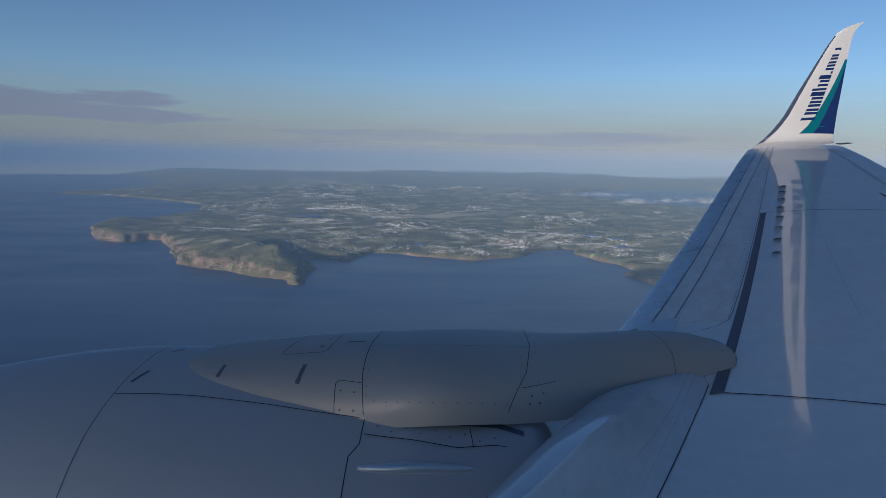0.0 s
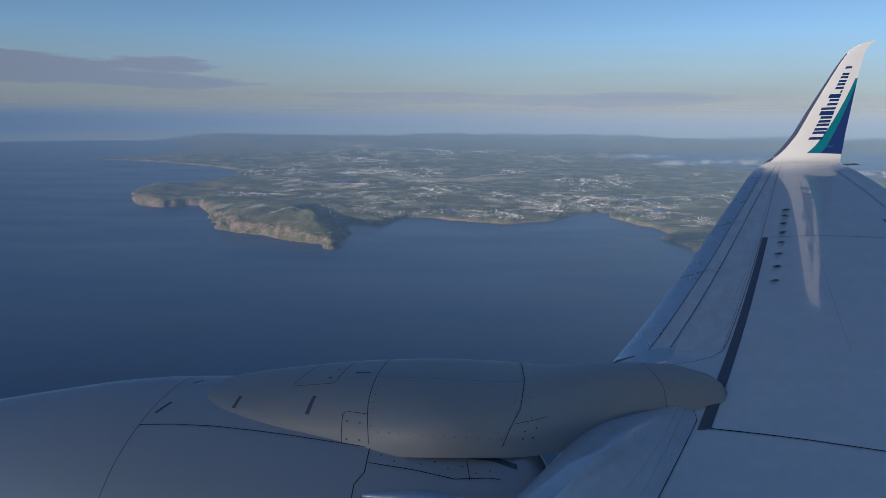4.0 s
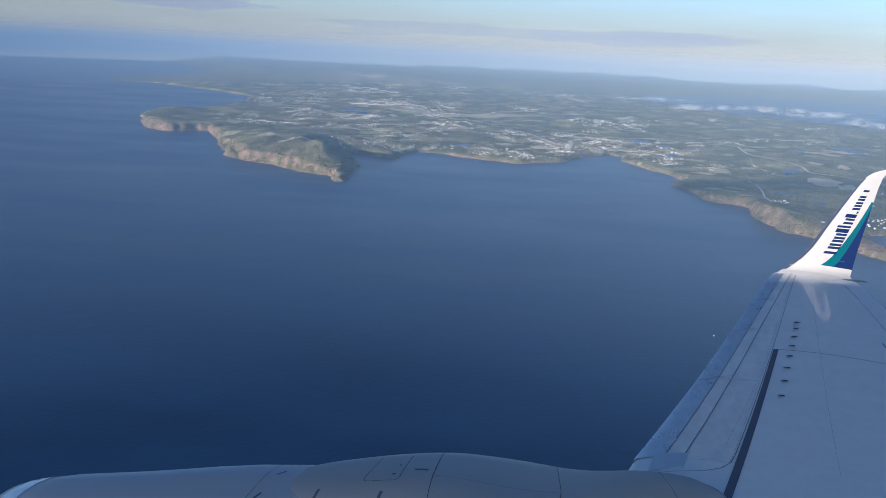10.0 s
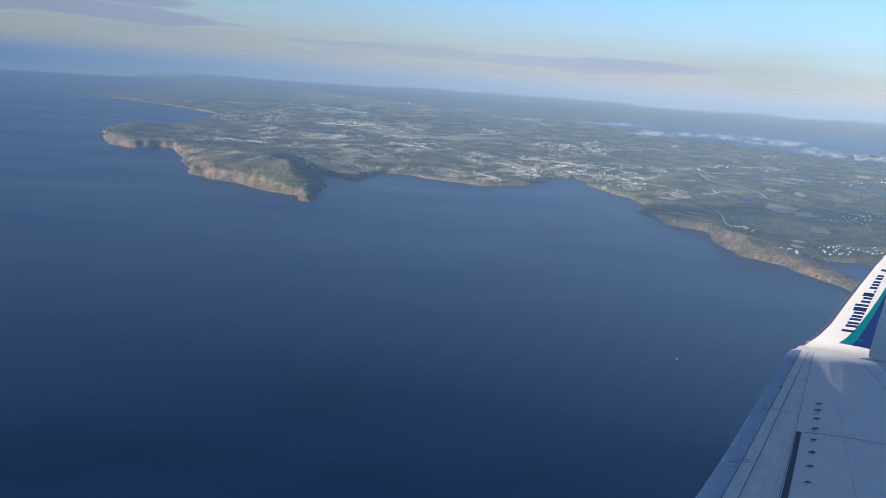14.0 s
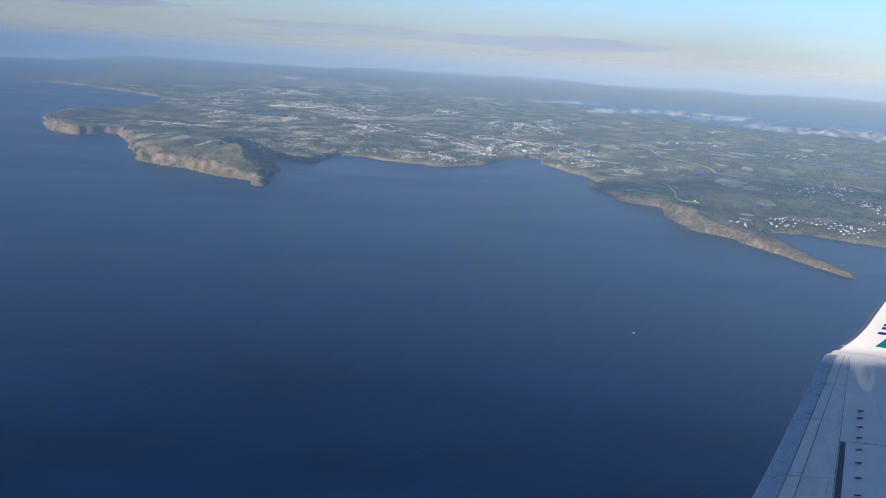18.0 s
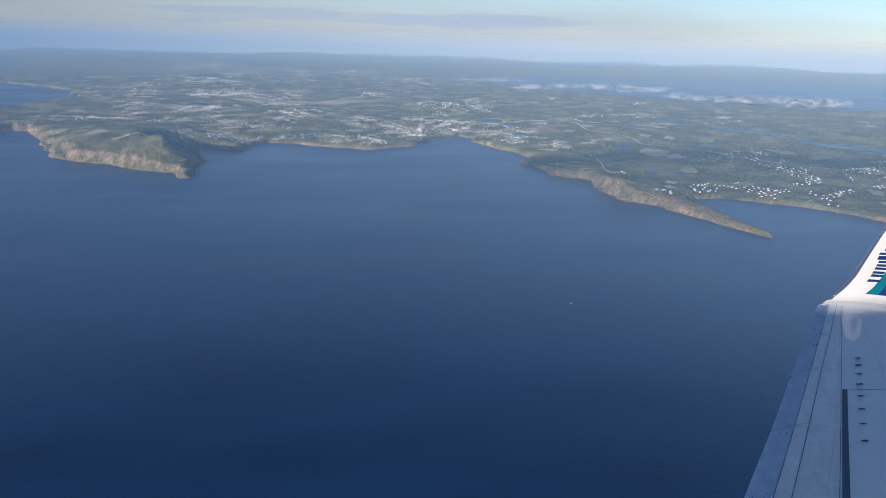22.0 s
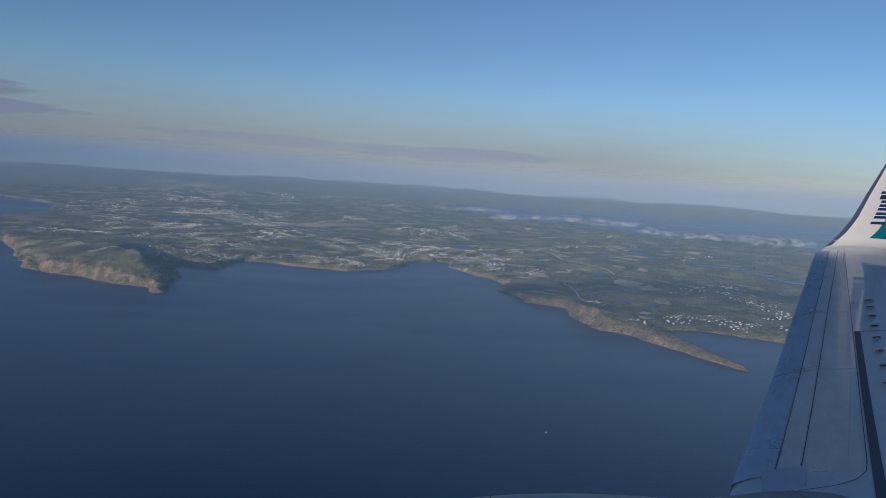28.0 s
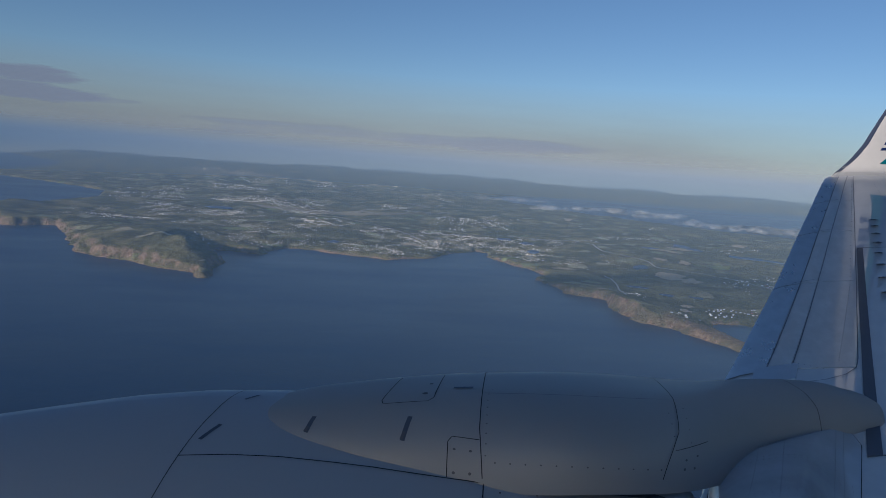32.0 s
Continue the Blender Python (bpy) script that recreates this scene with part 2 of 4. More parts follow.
# ---- land and sea ----
# shoreline, from the far western bay round the headland and the bay to the spit and the harbour
WEST = [(-2600, 5400), (-1800, 4300), (-1300, 3600), (-1120, 2900), (-1270, 2420), (-1020, 2330), (-760, 2120), (-600, 1950), (-560, 1720), (-598, 1557), (-633, 1490), (-656, 1406), (-607, 1278), (-563, 1203), (-527, 1162), (-489, 1147), (-469, 1162), (-443, 1173)]
HEAD = [(-403, 1100), (-377, 1048), (-328, 931), (-293, 893), (-249, 879), (-199, 832), (-163, 816), (-148, 781), (-138, 784), (-139, 824), (-134, 895), (-153, 955), (-169, 993)]
BAY = [(-137, 990), (-95, 970), (-90, 1014), (-70, 1056), (-31, 1046), (-9, 1025), (73, 983), (144, 1026), (185, 1084), (232, 1136), (248, 1120)]
EAST = [(254, 1119), (239, 1074), (258, 1002), (278, 966), (284, 919), (263, 879), (277, 825), (271, 791), (303, 770), (316, 759), (303, 720), (305, 660), (331, 626), (348, 573), (362, 535), (378, 504)]
HARBOUR = [(380, 523), (375, 564), (373, 605), (379, 642), (398, 656), (430, 654), (457, 632), (483, 609), (507, 580), (524, 546), (522, 495), (548, 450), (610, 400), (760, 330), (1100, 260)]
NORTH = [(2600, 220), (2400, 760), (2000, 1080), (1620, 1380), (1370, 1570), (1200, 1720), (1040, 1870), (900, 2060), (770, 2300), (660, 2600), (640, 2950), (860, 3250), (1400, 3420), (2200, 3200), (3200, 2700), (5200, 2300), (5200, 6000), (-2600, 6000)]
SHORE = np.array(WEST + HEAD + BAY + EAST + HARBOUR + NORTH, float)


def shore_distance(x, y):
    """Signed distance to the shoreline, positive on land."""
    d2 = np.full(x.shape, 1e12)
    inside = np.zeros(x.shape, bool)
    n = len(SHORE)
    for i in range(n):
        (ax, ay), (bx, by) = SHORE[i], SHORE[(i + 1) % n]
        ex, ey = bx - ax, by - ay
        t = np.clip(((x - ax) * ex + (y - ay) * ey) / (ex * ex + ey * ey), 0, 1)
        d2 = np.minimum(d2, (x - ax - t * ex) ** 2 + (y - ay - t * ey) ** 2)
        if ay != by:
            inside ^= ((ay > y) != (by > y)) & (x < ex * (y - ay) / ey + ax)
    return np.where(inside, 1, -1) * np.sqrt(d2)


def hill(x, y, cx, cy, sx, sy, turn=0.0):
    c, s = math.cos(radians(turn)), math.sin(radians(turn))
    u, v = (x - cx) * c + (y - cy) * s, -(x - cx) * s + (y - cy) * c
    return np.exp(-(u / sx) ** 2 - (v / sy) ** 2)


def relief(x, y):
    r = np.hypot(x, y)
    d = shore_distance(x, y)
    far = np.clip(r / 1000, 0.6, 3.0)
    head0 = hill(x, y, -265, 930, 220, 120, -28) + hill(x, y, 300, 690, 80, 140) + hill(x, y, -560, 1170, 200, 90)
    d = d + 7 * far * fbm(x / 45, y / 45, 4) + 12 * np.clip(head0, 0, 1) * (0.25 - np.abs(fbm(x / 26, y / 26, 3))) + 4 * fbm(x / 11, y / 11, 3)
    head = hill(x, y, -265, 965, 165, 120, -28)
    cliff = 6.0 + 7 * np.clip(head * 1.6, 0, 1) + 13 * hill(x, y, 300, 720, 70, 90) + 11 * hill(x, y, -520, 1190, 170, 110) - 2.5 * hill(x, y, 350, 520, 30, 70)
    low = hill(x, y, 200, 1110, 110, 70) + hill(x, y, -60, 1050, 50, 50) + hill(x, y, 420, 640, 60, 30)
    cliff = cliff * (1 - 0.3 * np.clip(low, 0, 1)) * (0.85 + 0.5 * fbm(x / 60, y / 60, 3))
    gully = 1 + 2.6 * np.abs(fbm(x / 24, y / 24, 3))
    h = cliff * ease(0, 1, d / (5.5 * gully * (0.6 + cliff / 18) * (1 + 1.5 * np.clip(head, 0, 1))))
    inland = ease(0, 260, d)
    h = h + inland * (5 + 14 * fbm(x / 230, y / 230, 5))
    h = h + 18 * head * ease(0, 70, d) * (1 + 1.1 * fbm(x / 95, y / 95, 4)) - 6 * hill(x, y, -330, 960, 22, 90, -20) * ease(0, 60, d)
    h = h + 34 * hill(x, y, -680, 2800, 520, 260, 14) * ease(0, 300, d) * (1 + 0.5 * fbm(x / 200, y / 200, 4))
    h = h + 22 * hill(x, y, -655, 1440, 60, 70) * ease(0, 60, d)
    h = h + ease(2300, 4300, r) * ease(0, 200, d) * (5 + 13 * fbm(x / 700, y / 700, 5))
    h = h + 26 * ease(2400, 4800, r) * ease(0, 300, d) * (1 + 0.9 * fbm(x / 420, y / 420, 5))
    h = h + 16 * hill(x, y, 1500, 1300, 500, 200, -40) * ease(0, 200, d)
    return np.where(d > 0, np.maximum(h, 0.15 + 0.02 * np.minimum(d, 60)), -4.0)


def terrain():
    az = np.radians(np.arange(-46, 62, 0.16))
    rr = np.exp(np.arange(math.log(520), math.log(4930), 0.0046))
    A, R = np.meshgrid(az, rr, indexing="ij")
    X, Y = R * np.sin(A), R * np.cos(A)
    Z = relief(X, Y)
    nu, nv = X.shape
    idx = np.arange(nu * nv).reshape(nu, nv)
    q = np.stack([idx[:-1, :-1], idx[1:, :-1], idx[1:, 1:], idx[:-1, 1:]], -1).reshape(-1, 4)
    zf = Z.ravel()
    q = q[(zf[q] > -3).any(1)]
    used = np.unique(q)
    remap = np.zeros(nu * nv, int)
    remap[used] = np.arange(len(used))
    q = remap[q][:, ::-1]
    co = np.stack([X.ravel()[used], Y.ravel()[used], zf[used]], 1).astype(np.float32)
    me = bpy.data.meshes.new("ground")
    me.vertices.add(len(co))
    me.vertices.foreach_set("co", co.ravel())
    me.loops.add(q.size)
    me.loops.foreach_set("vertex_index", q.ravel().astype(np.int32))
    me.polygons.add(len(q))
    me.polygons.foreach_set("loop_start", np.arange(0, q.size, 4, dtype=np.int32))
    me.polygons.foreach_set("use_smooth", np.ones(len(q), bool))
    me.update(calc_edges=True)
    me.materials.append(LAND)
    return tagged(new("ground", me), "rolling coastal land with dark woods, heath and bare rock cliffs", "land", kind="structure")


terrain()


def sea():
    n = 96
    rings = [0, 60, 150, 300, 500, 800, 1200, 1800, 2600, 3600, 4950]
    v, f = [], []
    for r in rings:
        for i in range(n):
            a = 2 * math.pi * i / n
            v.append((r * math.sin(a), r * math.cos(a), 0.0))
    f = [(i * n + j, i * n + (j + 1) % n, (i + 1) * n + (j + 1) % n, (i + 1) * n + j) for i in range(1, len(rings) - 1) for j in range(n)]
    f.append(tuple(range(n, 2 * n)))
    tagged(link("water", v, f, SEA, smooth=False), "deep blue open sea, lightly ruffled, out to the horizon", "sea", kind="structure")


sea()


# ---- the airliner: x runs aft, y outboard, z up, seen from a window seat ----
airliner = new("airliner")
airliner.matrix_world = Matrix.Translation((0, 0, EYE)) @ Matrix.Rotation(radians(18.242), 4, Vector((-0.5557, -0.1509, -0.8176)))
tagged(airliner, "airliner with grey starboard wing, upswept winglet and underslung engine", "airplane")

LEAD = [(0.9, -0.95), (3.28, 0.40), (3.6, 0.56), (5.09, 1.08), (6.59, 1.81), (7.91, 2.47), (9.67, 3.34), (11.97, 4.50), (15.5, 6.25)]
TRAIL = [(0.9, 4.6), (4.2, 4.85), (11.65, 7.03), (15.5, 8.15)]


def wing_z(y):
    return -1.4155 - 0.1275 * y + 0.03416 * y * y - 0.00105 * y ** 3


def foil(u):
    """Thickness of the section at chord fraction u, 1 at its thickest."""
    u = min(max(u, 0.0), 1.0)
    return (0.2969 * math.sqrt(u) - 0.126 * u - 0.3516 * u * u + 0.2843 * u ** 3 - 0.1015 * u ** 4) / 0.1


def skin(x, y, lift=0.0):
    """Point on the wing's upper skin."""
    a, b = lerp(LEAD, y), lerp(TRAIL, y)
    c = b - a
    u = (x - a) / c
    return Vector((x, y, wing_z(y) + 0.038 * c * (foil(u) - 1) - 0.03 * c * max(0, u - 0.45) + lift))


def wing_skin():
    ys = [0.9 + (15.45 - 0.9) * k / 60 for k in range(61)]
    us = [(1 - math.cos(math.pi * k / 22)) / 2 for k in range(23)]
    v, n = [], 0
    for y in ys:
        a, b = lerp(LEAD, y), lerp(TRAIL, y)
        c = b - a
        ring = [(a + u * c, y, wing_z(y) + 0.038 * c * (foil(u) - 1) - 0.03 * c * max(0, u - 0.45)) for u in reversed(us)]
        ring += [(a + u * c, y, wing_z(y) - 0.038 * c * (1 + 0.75 * foil(u)) - 0.03 * c * max(0, u - 0.45)) for u in us[1:]]
        n = len(ring)
        v += ring
    f = quads(len(ys), n)
    f += [(i * n, i * n + n - 1, (i + 1) * n + n - 1, (i + 1) * n) for i in range(len(ys) - 1)]
    f += [tuple(range(n)), tuple(range((len(ys) - 1) * n + n - 1, (len(ys) - 1) * n - 1, -1))]
    return link("wing", v, f, GREY, airliner, "glossy light grey painted wing with a swept leading edge")


wing = wing_skin()


def panel(name, corners, material, parent, lift=0.006, nu=14, nv=4, label=""):
    """Thin plate lying on the wing's skin between four (x, y) corners, with turned-down rims."""
    (p, q, r, s) = [Vector(c) for c in corners]     # p-q inner edge, s-r outer edge
    rows = []
    for i in range(nu + 1):
        t = i / nu
        a, b = p.lerp(s, t), q.lerp(r, t)
        row = [a.lerp(b, j / nv) for j in range(nv + 1)]
        rows.append([skin(row[0].x, row[0].y, -0.012)] + [skin(w.x, w.y, lift) for w in row] + [skin(row[-1].x, row[-1].y, -0.012)])
    m = nv + 3
    v = [w for row in rows for w in row]
    f = quads(nu + 1, m)
    f += [tuple(range(m)), tuple(range(nu * m + m - 1, nu * m - 1, -1))]
    return link(name, v, f, material, parent, label)


def seam(name, points, width, material, parent, lift=0.004):
    """Narrow strip along (x, y) points on the wing's skin."""
    pts = []
    for (ax, ay), (bx, by) in zip(points, points[1:]):
        k = max(2, int(math.hypot(bx - ax, by - ay) / 0.25))
        pts += [(ax + (bx - ax) * i / k, ay + (by - ay) * i / k) for i in range(k)]
    pts.append(points[-1])
    v = []
    for i, (x, y) in enumerate(pts):
        ax, ay = pts[max(0, i - 1)]
        bx, by = pts[min(len(pts) - 1, i + 1)]
        l = math.hypot(bx - ax, by - ay) or 1
        nx, ny = -(by - ay) / l * width / 2, (bx - ax) / l * width / 2
        v += [skin(x + nx, y + ny, lift), skin(x - nx, y - ny, lift)]
    return link(name, v, quads(len(pts), 2), material, parent)


def on_chord(y, d):
    """(x, y) a distance d aft of the leading edge."""
    return (lerp(LEAD, y) + d, y)


BRIM = [(0.9, -0.30), (1.8, 0.07), (2.2, 0.21), (2.6, 0.33), (3.0, 0.435), (3.4, 0.555), (3.62, 0.66), (3.8, 0.84), (3.95, 1.10), (4.05, 1.26), (4.12, 1.33)]
CROWN = [(0.9, -1.14), (2.2, -1.225), (2.6, -1.275), (3.0, -1.345), (3.4, -1.385), (3.8, -1.415), (4.12, -1.43)]
BACK = [(0.9, -0.03), (2.0, 0.50), (3.28, 1.11), (3.84, 1.38), (4.0, 1.41), (4.12, 1.37)]


def edge_lines(y):
    """Foremost x, rearmost x, crown height and nose length of the inboard leading edge."""
    n, b = lerp(BRIM, y), lerp(BACK, y)
    return n, b, lerp(CROWN, y), min(0.34, (b - n) * 0.6)


def edge_top(x, y, lift=0.0):
    """Point on the inboard leading edge's upper side."""
    n, b, top, reach = edge_lines(y)
    t = min(max((x - b) / (n + reach - b), 0.0), 1.0)
    t = t * t * (3 - 2 * t)
    w = math.asin(min(max((n + reach - x) / (reach + 0.03), 0.0), 1.0))
    return Vector((x, y, skin(b, y, 0.006).z * (1 - t) + top * t - 0.20 * (1 - math.cos(w)) + lift))


def inboard_edge():
    """Rounded leading edge of the inner wing, standing proud in front of the pylon's foot."""
    v, m = [], 0
    for i in range(49):
        y = 0.9 + 3.22 * i / 48
        n, b, top, reach = edge_lines(y)
        row = [Vector((b, y, skin(b, y, -0.02).z))] + [edge_top(b + (n + reach - b) * k / 6, y) for k in range(7)]
        for k in range(1, 13):
            w = math.pi * 0.62 * k / 12
            row.append(Vector((n + reach - (reach + 0.03) * math.sin(w), y, top - 0.20 * (1 - math.cos(w)))))
        m = len(row)
        v += row
    return link("inboard_leading_edge", v, quads(49, m), EDGE, wing, "rounded grey inboard leading edge with riveted skin")


EDGE = paint("inboard_edge_grey_paint", (0.58, 0.61, 0.65), 0.2, 0.3, 0.5, streak=(3, 0.8, 3))
inboard_edge()

# slats: bare metal nose and grey upper face, in four lengths
SLATS = [(5.15, 7.58), (7.61, 9.93), (9.96, 12.08), (12.11, 15.2)]


def panel_width(y):
    """Chord of the fixed panels behind the slats, from the leading edge."""
    return lerp([(5.1, 0.86), (15.5, 0.54)], y)


def nose(y0, y1):
    """Bare metal leading edge wrapped round the front of the wing."""
    v, ss = [], [-0.09, -0.06, -0.035, -0.015, -0.004, 0.004, 0.015, 0.035, 0.06, 0.085]
    ys = [y0 + (y1 - y0) * i / 12 for i in range(13)]
    for y in ys:
        a, b = lerp(LEAD, y), lerp(TRAIL, y)
        c = b - a
        w = 0.27 / c / 0.085
        for s in ss:
            u = abs(s) * w
            z = wing_z(y) + (0.038 * c * (foil(u) - 1) if s > 0 else -0.038 * c * (1 + 0.75 * foil(u)))
            v.append((a + u * c - 0.012 * max(0, 1 - abs(s) / 0.05), y, z + (0.007 if s > 0 else -0.007)))
    return v, quads(len(ys), len(ss))


for y0, y1 in SLATS:
    v, f = nose(y0, y1)
    link("slat_nose", v, f, METAL, wing, "bare metal leading edge, streaked")
    panel("slat", [on_chord(y0, 0.285), on_chord(y0, 0.435), on_chord(y1, 0.435), on_chord(y1, 0.285)], SLAT, wing, 0.008)
    panel("fixed_leading_panel", [on_chord(y0, 0.455), on_chord(y0, panel_width(y0)), on_chord(y1, panel_width(y1)), on_chord(y1, 0.455)], SLAT, wing, 0.004)
    seam("slat_joint", [on_chord(y0, 0.277), on_chord(y1, 0.277)], 0.005, STRIP, wing, 0.009)
    seam("slat_gap", [on_chord(y0, 0.445), on_chord(y1, 0.445)], 0.006, STRIP, wing, 0.009)
    if y1 < 15:
        seam("slat_joint", [on_chord(y1 + 0.01, 0.0), on_chord(y1 + 0.12, 0.44)], 0.008, STRIP, wing, 0.012)

# plate of bright metal beside the pylon
panel("bright_plate", [(1.18, 4.82), (1.50, 4.94), (1.64, 5.25), (1.33, 5.21)], PLATE, wing, 0.012, 4, 4, "bright unpainted metal plate")
# dark strip behind the slats and the long seams that leave it
panel("dark_strip", [(1.34, 3.70), (1.42, 3.72), (3.87, 9.01), (3.80, 9.01)], STRIP, wing, 0.007, 30, 2, "dark sealing strip")
seam("panel_seam", [(3.87, 9.02), (4.93, 9.13), (6.1, 9.2)], 0.012, SEAM, wing)
seam("panel_seam", [(1.42, 3.72), (1.90, 3.60), (4.7, 2.85)], 0.013, SEAM, wing)
seam("panel_seam", [(1.36, 4.12), (1.41, 4.0), (1.38, 3.84), (1.11, 3.28), (0.5, 2.0)], 0.006, SEAM, wing)
seam("panel_seam", [(6.66, 15.2), (3.07, 7.47), (2.07, 5.33), (1.97, 5.14), (1.84, 5.0), (1.68, 4.91), (1.2, 4.80)], 0.006, STRIP, wing)
seam("panel_seam", [(6.5, 14.1), (4.89, 10.11), (2.91, 5.19)], 0.003, SEAM_GREY, wing)
# hinge line of the aileron and the flap track lines
seam("aileron_hinge", [(7.45, 14.6), (6.3, 10.6)], 0.009, STRIP, wing)
for k in range(4):
    y = 11.2 + k * 0.95
    seam("wing_marking", [(lerp(TRAIL, y) - 0.42, y), (lerp(TRAIL, y + 0.6) - 0.42, y + 0.6)], 0.03, WHITE, wing, 0.006)
panel("trailing_flap", [(4.2, 3.9), (4.7, 3.9), (6.5, 10.2), (5.95, 10.2)], GREY, wing, 0.006, 20, 3)
seam("flap_gap", [(4.18, 3.9), (5.93, 10.2)], 0.02, SEAM, wing, 0.004)


def vortex_generator():
    """Small upright fin on a rounded foot."""
    v, f = [], []
    foot = [(-0.06, -0.035), (0.05, -0.035), (0.075, -0.02), (0.075, 0.02), (0.05, 0.035), (-0.06, 0.035)]
    for z, k in ((-0.01, 1.0), (0.004, 1.0), (0.008, 0.9)):
        v += [(x * k, y * k, z) for x, y in foot]
    f += [(i + r * 6, (i + 1) % 6 + r * 6, (i + 1) % 6 + r * 6 + 6, i + r * 6 + 6) for r in range(2) for i in range(6)]
    f.append(tuple(range(12, 18)))
    b = len(v)
    v += [(-0.05, -0.005, 0.006), (0.06, -0.005, 0.006), (0.06, 0.005, 0.006), (-0.05, 0.005, 0.006),
          (0.0, -0.003, 0.05), (0.055, -0.003, 0.05), (0.055, 0.003, 0.05), (0.0, 0.003, 0.05)]
    f += [(b, b + 1, b + 5, b + 4), (b + 2, b + 3, b + 7, b + 6), (b + 1, b + 2, b + 6, b + 5), (b + 3, b, b + 4, b + 7), (b + 4, b + 5, b + 6, b + 7)]
    return v, f


gen = None
for k in range(8):
    t = k / 7
    y = 10.6 - (10.6 - 7.17) * t ** 1.12
    x = 4.78 - (4.78 - 3.19) * t ** 1.12
    if gen is None:
        gen = link("vortex_generator", *vortex_generator(), SLATE, None, "small dark grey fin on an oval foot", smooth=False)
        gen.parent = wing
    else:
        gen = new("vortex_generator", gen.data)
        gen.parent = wing
    gen.matrix_local = Matrix.Translation(shape(skin(x, y, 0.006))) @ Matrix.Rotation(radians(10), 4, "Z") @ Matrix.Diagonal((0.62, 0.62, 0.14, 1))


# ---- winglet ----
PATH = [(0, 15.38, 0.86, 6.3, 8, 4), (0.14, 15.58, 0.918, 6.424, 8.064, 14), (0.3, 15.76, 1.045, 6.63, 8.17, 34), (0.5, 15.9, 1.268, 6.92, 8.28, 54),
        (0.75, 16.02, 1.597, 7.235, 8.395, 68), (1.2, 16.16, 2.14, 7.62, 8.58, 74), (1.7, 16.29, 2.70, 8.03, 8.76, 75), (2.2, 16.41, 3.24, 8.43, 8.94, 75),
        (2.45, 16.46, 3.49, 8.645, 9.045, 75), (2.58, 16.48, 3.62, 8.838, 9.158, 75), (2.66, 16.5, 3.70, 9.076, 9.256, 75), (2.7, 16.505, 3.74, 9.3, 9.32, 75)]


def blade(s, u, side, lift=0.0):
    """Point on the winglet: s along its height, u from nose to tail, side 1 inboard and -1 outboard."""
    y, z, a, b, c = [lerp([(p[0], p[k]) for p in PATH], s) for k in (1, 2, 3, 4, 5)]
    th = 0.055 * (b - a) * foil(u) + lift
    n = Vector((0, -math.sin(radians(c)), math.cos(radians(c))))
    return Vector((a + u * (b - a), y, z)) + n * th * side


def winglet_mesh():
    ss = [2.70 * k / 40 for k in range(41)]
    us = [(1 - math.cos(math.pi * k / 14)) / 2 for k in range(15)]
    v = []
    for s in ss:
        ring = [blade(s, u, 1) for u in reversed(us)] + [blade(s, u, -1) for u in us[1:]]
        v += ring
    n = len(us) * 2 - 1
    f = quads(len(ss), n) + [(i * n, i * n + n - 1, (i + 1) * n + n - 1, (i + 1) * n) for i in range(len(ss) - 1)]
    f += [tuple(range((len(ss) - 1) * n + n - 1, (len(ss) - 1) * n - 1, -1)), tuple(range(n))]
    return link("winglet", v, f, WHITE, airliner, "white upswept winglet with navy and teal bands")


winglet = winglet_mesh()


def decal(name, edge, material, label="", lift=0.004, side=1, n=26, m=6):
    """Painted area on the winglet: edge(t) gives s, first u, last u."""
    v = []
    for i in range(n + 1):
        s, a, b = edge(i / n)
        v += [blade(s, a + (b - a) * j / m, side, lift) for j in range(m + 1)]
    return link(name, v, quads(n + 1, m + 1), material, winglet, label)


decal("nose_band", lambda t: (0.12 + 2.30 * t, 0.0, 0.10 * (1 - 0.3 * t)), SLATE, "slate grey leading band")
decal("teal_band", lambda t: (0.34 + 1.5 * t, 0.50 + 0.42 * t, min(1.0, 0.80 + 0.30 * t)), TEAL, "teal sweep")
decal("tail_band", lambda t: (0.34 + 1.44 * t, 0.70 + 0.30 * t, 1.0), NAVY, "navy sweep", 0.005)
# lettering up the blade, as plain bars
BARS = [(0.15, 1.0), (0.13, 1.0), (0.12, 1.0), (0.08, 1.25), (0.06, 1.35), (0.13, 1.0), (0.08, 1.25), (0.05, 0.22), (0.12, 1.0), (0.13, 1.0), (0.19, 1.0)]
s0 = 0.62
for wide, tall in BARS:
    stems = (0.0,) if wide < 0.07 else (0.0, wide - 0.045)
    for stem in stems:
        def bar(t, s0=s0 + stem, tall=tall):
            s = s0 + 0.05 * t
            foot = 0.60 + 0.03 * s
            return (s, foot - 0.25 * tall, foot)

        decal("lettering_bar", bar, NAVY, "", 0.006, 1, 2, 2)
    s0 += wide * 0.92 + 0.033
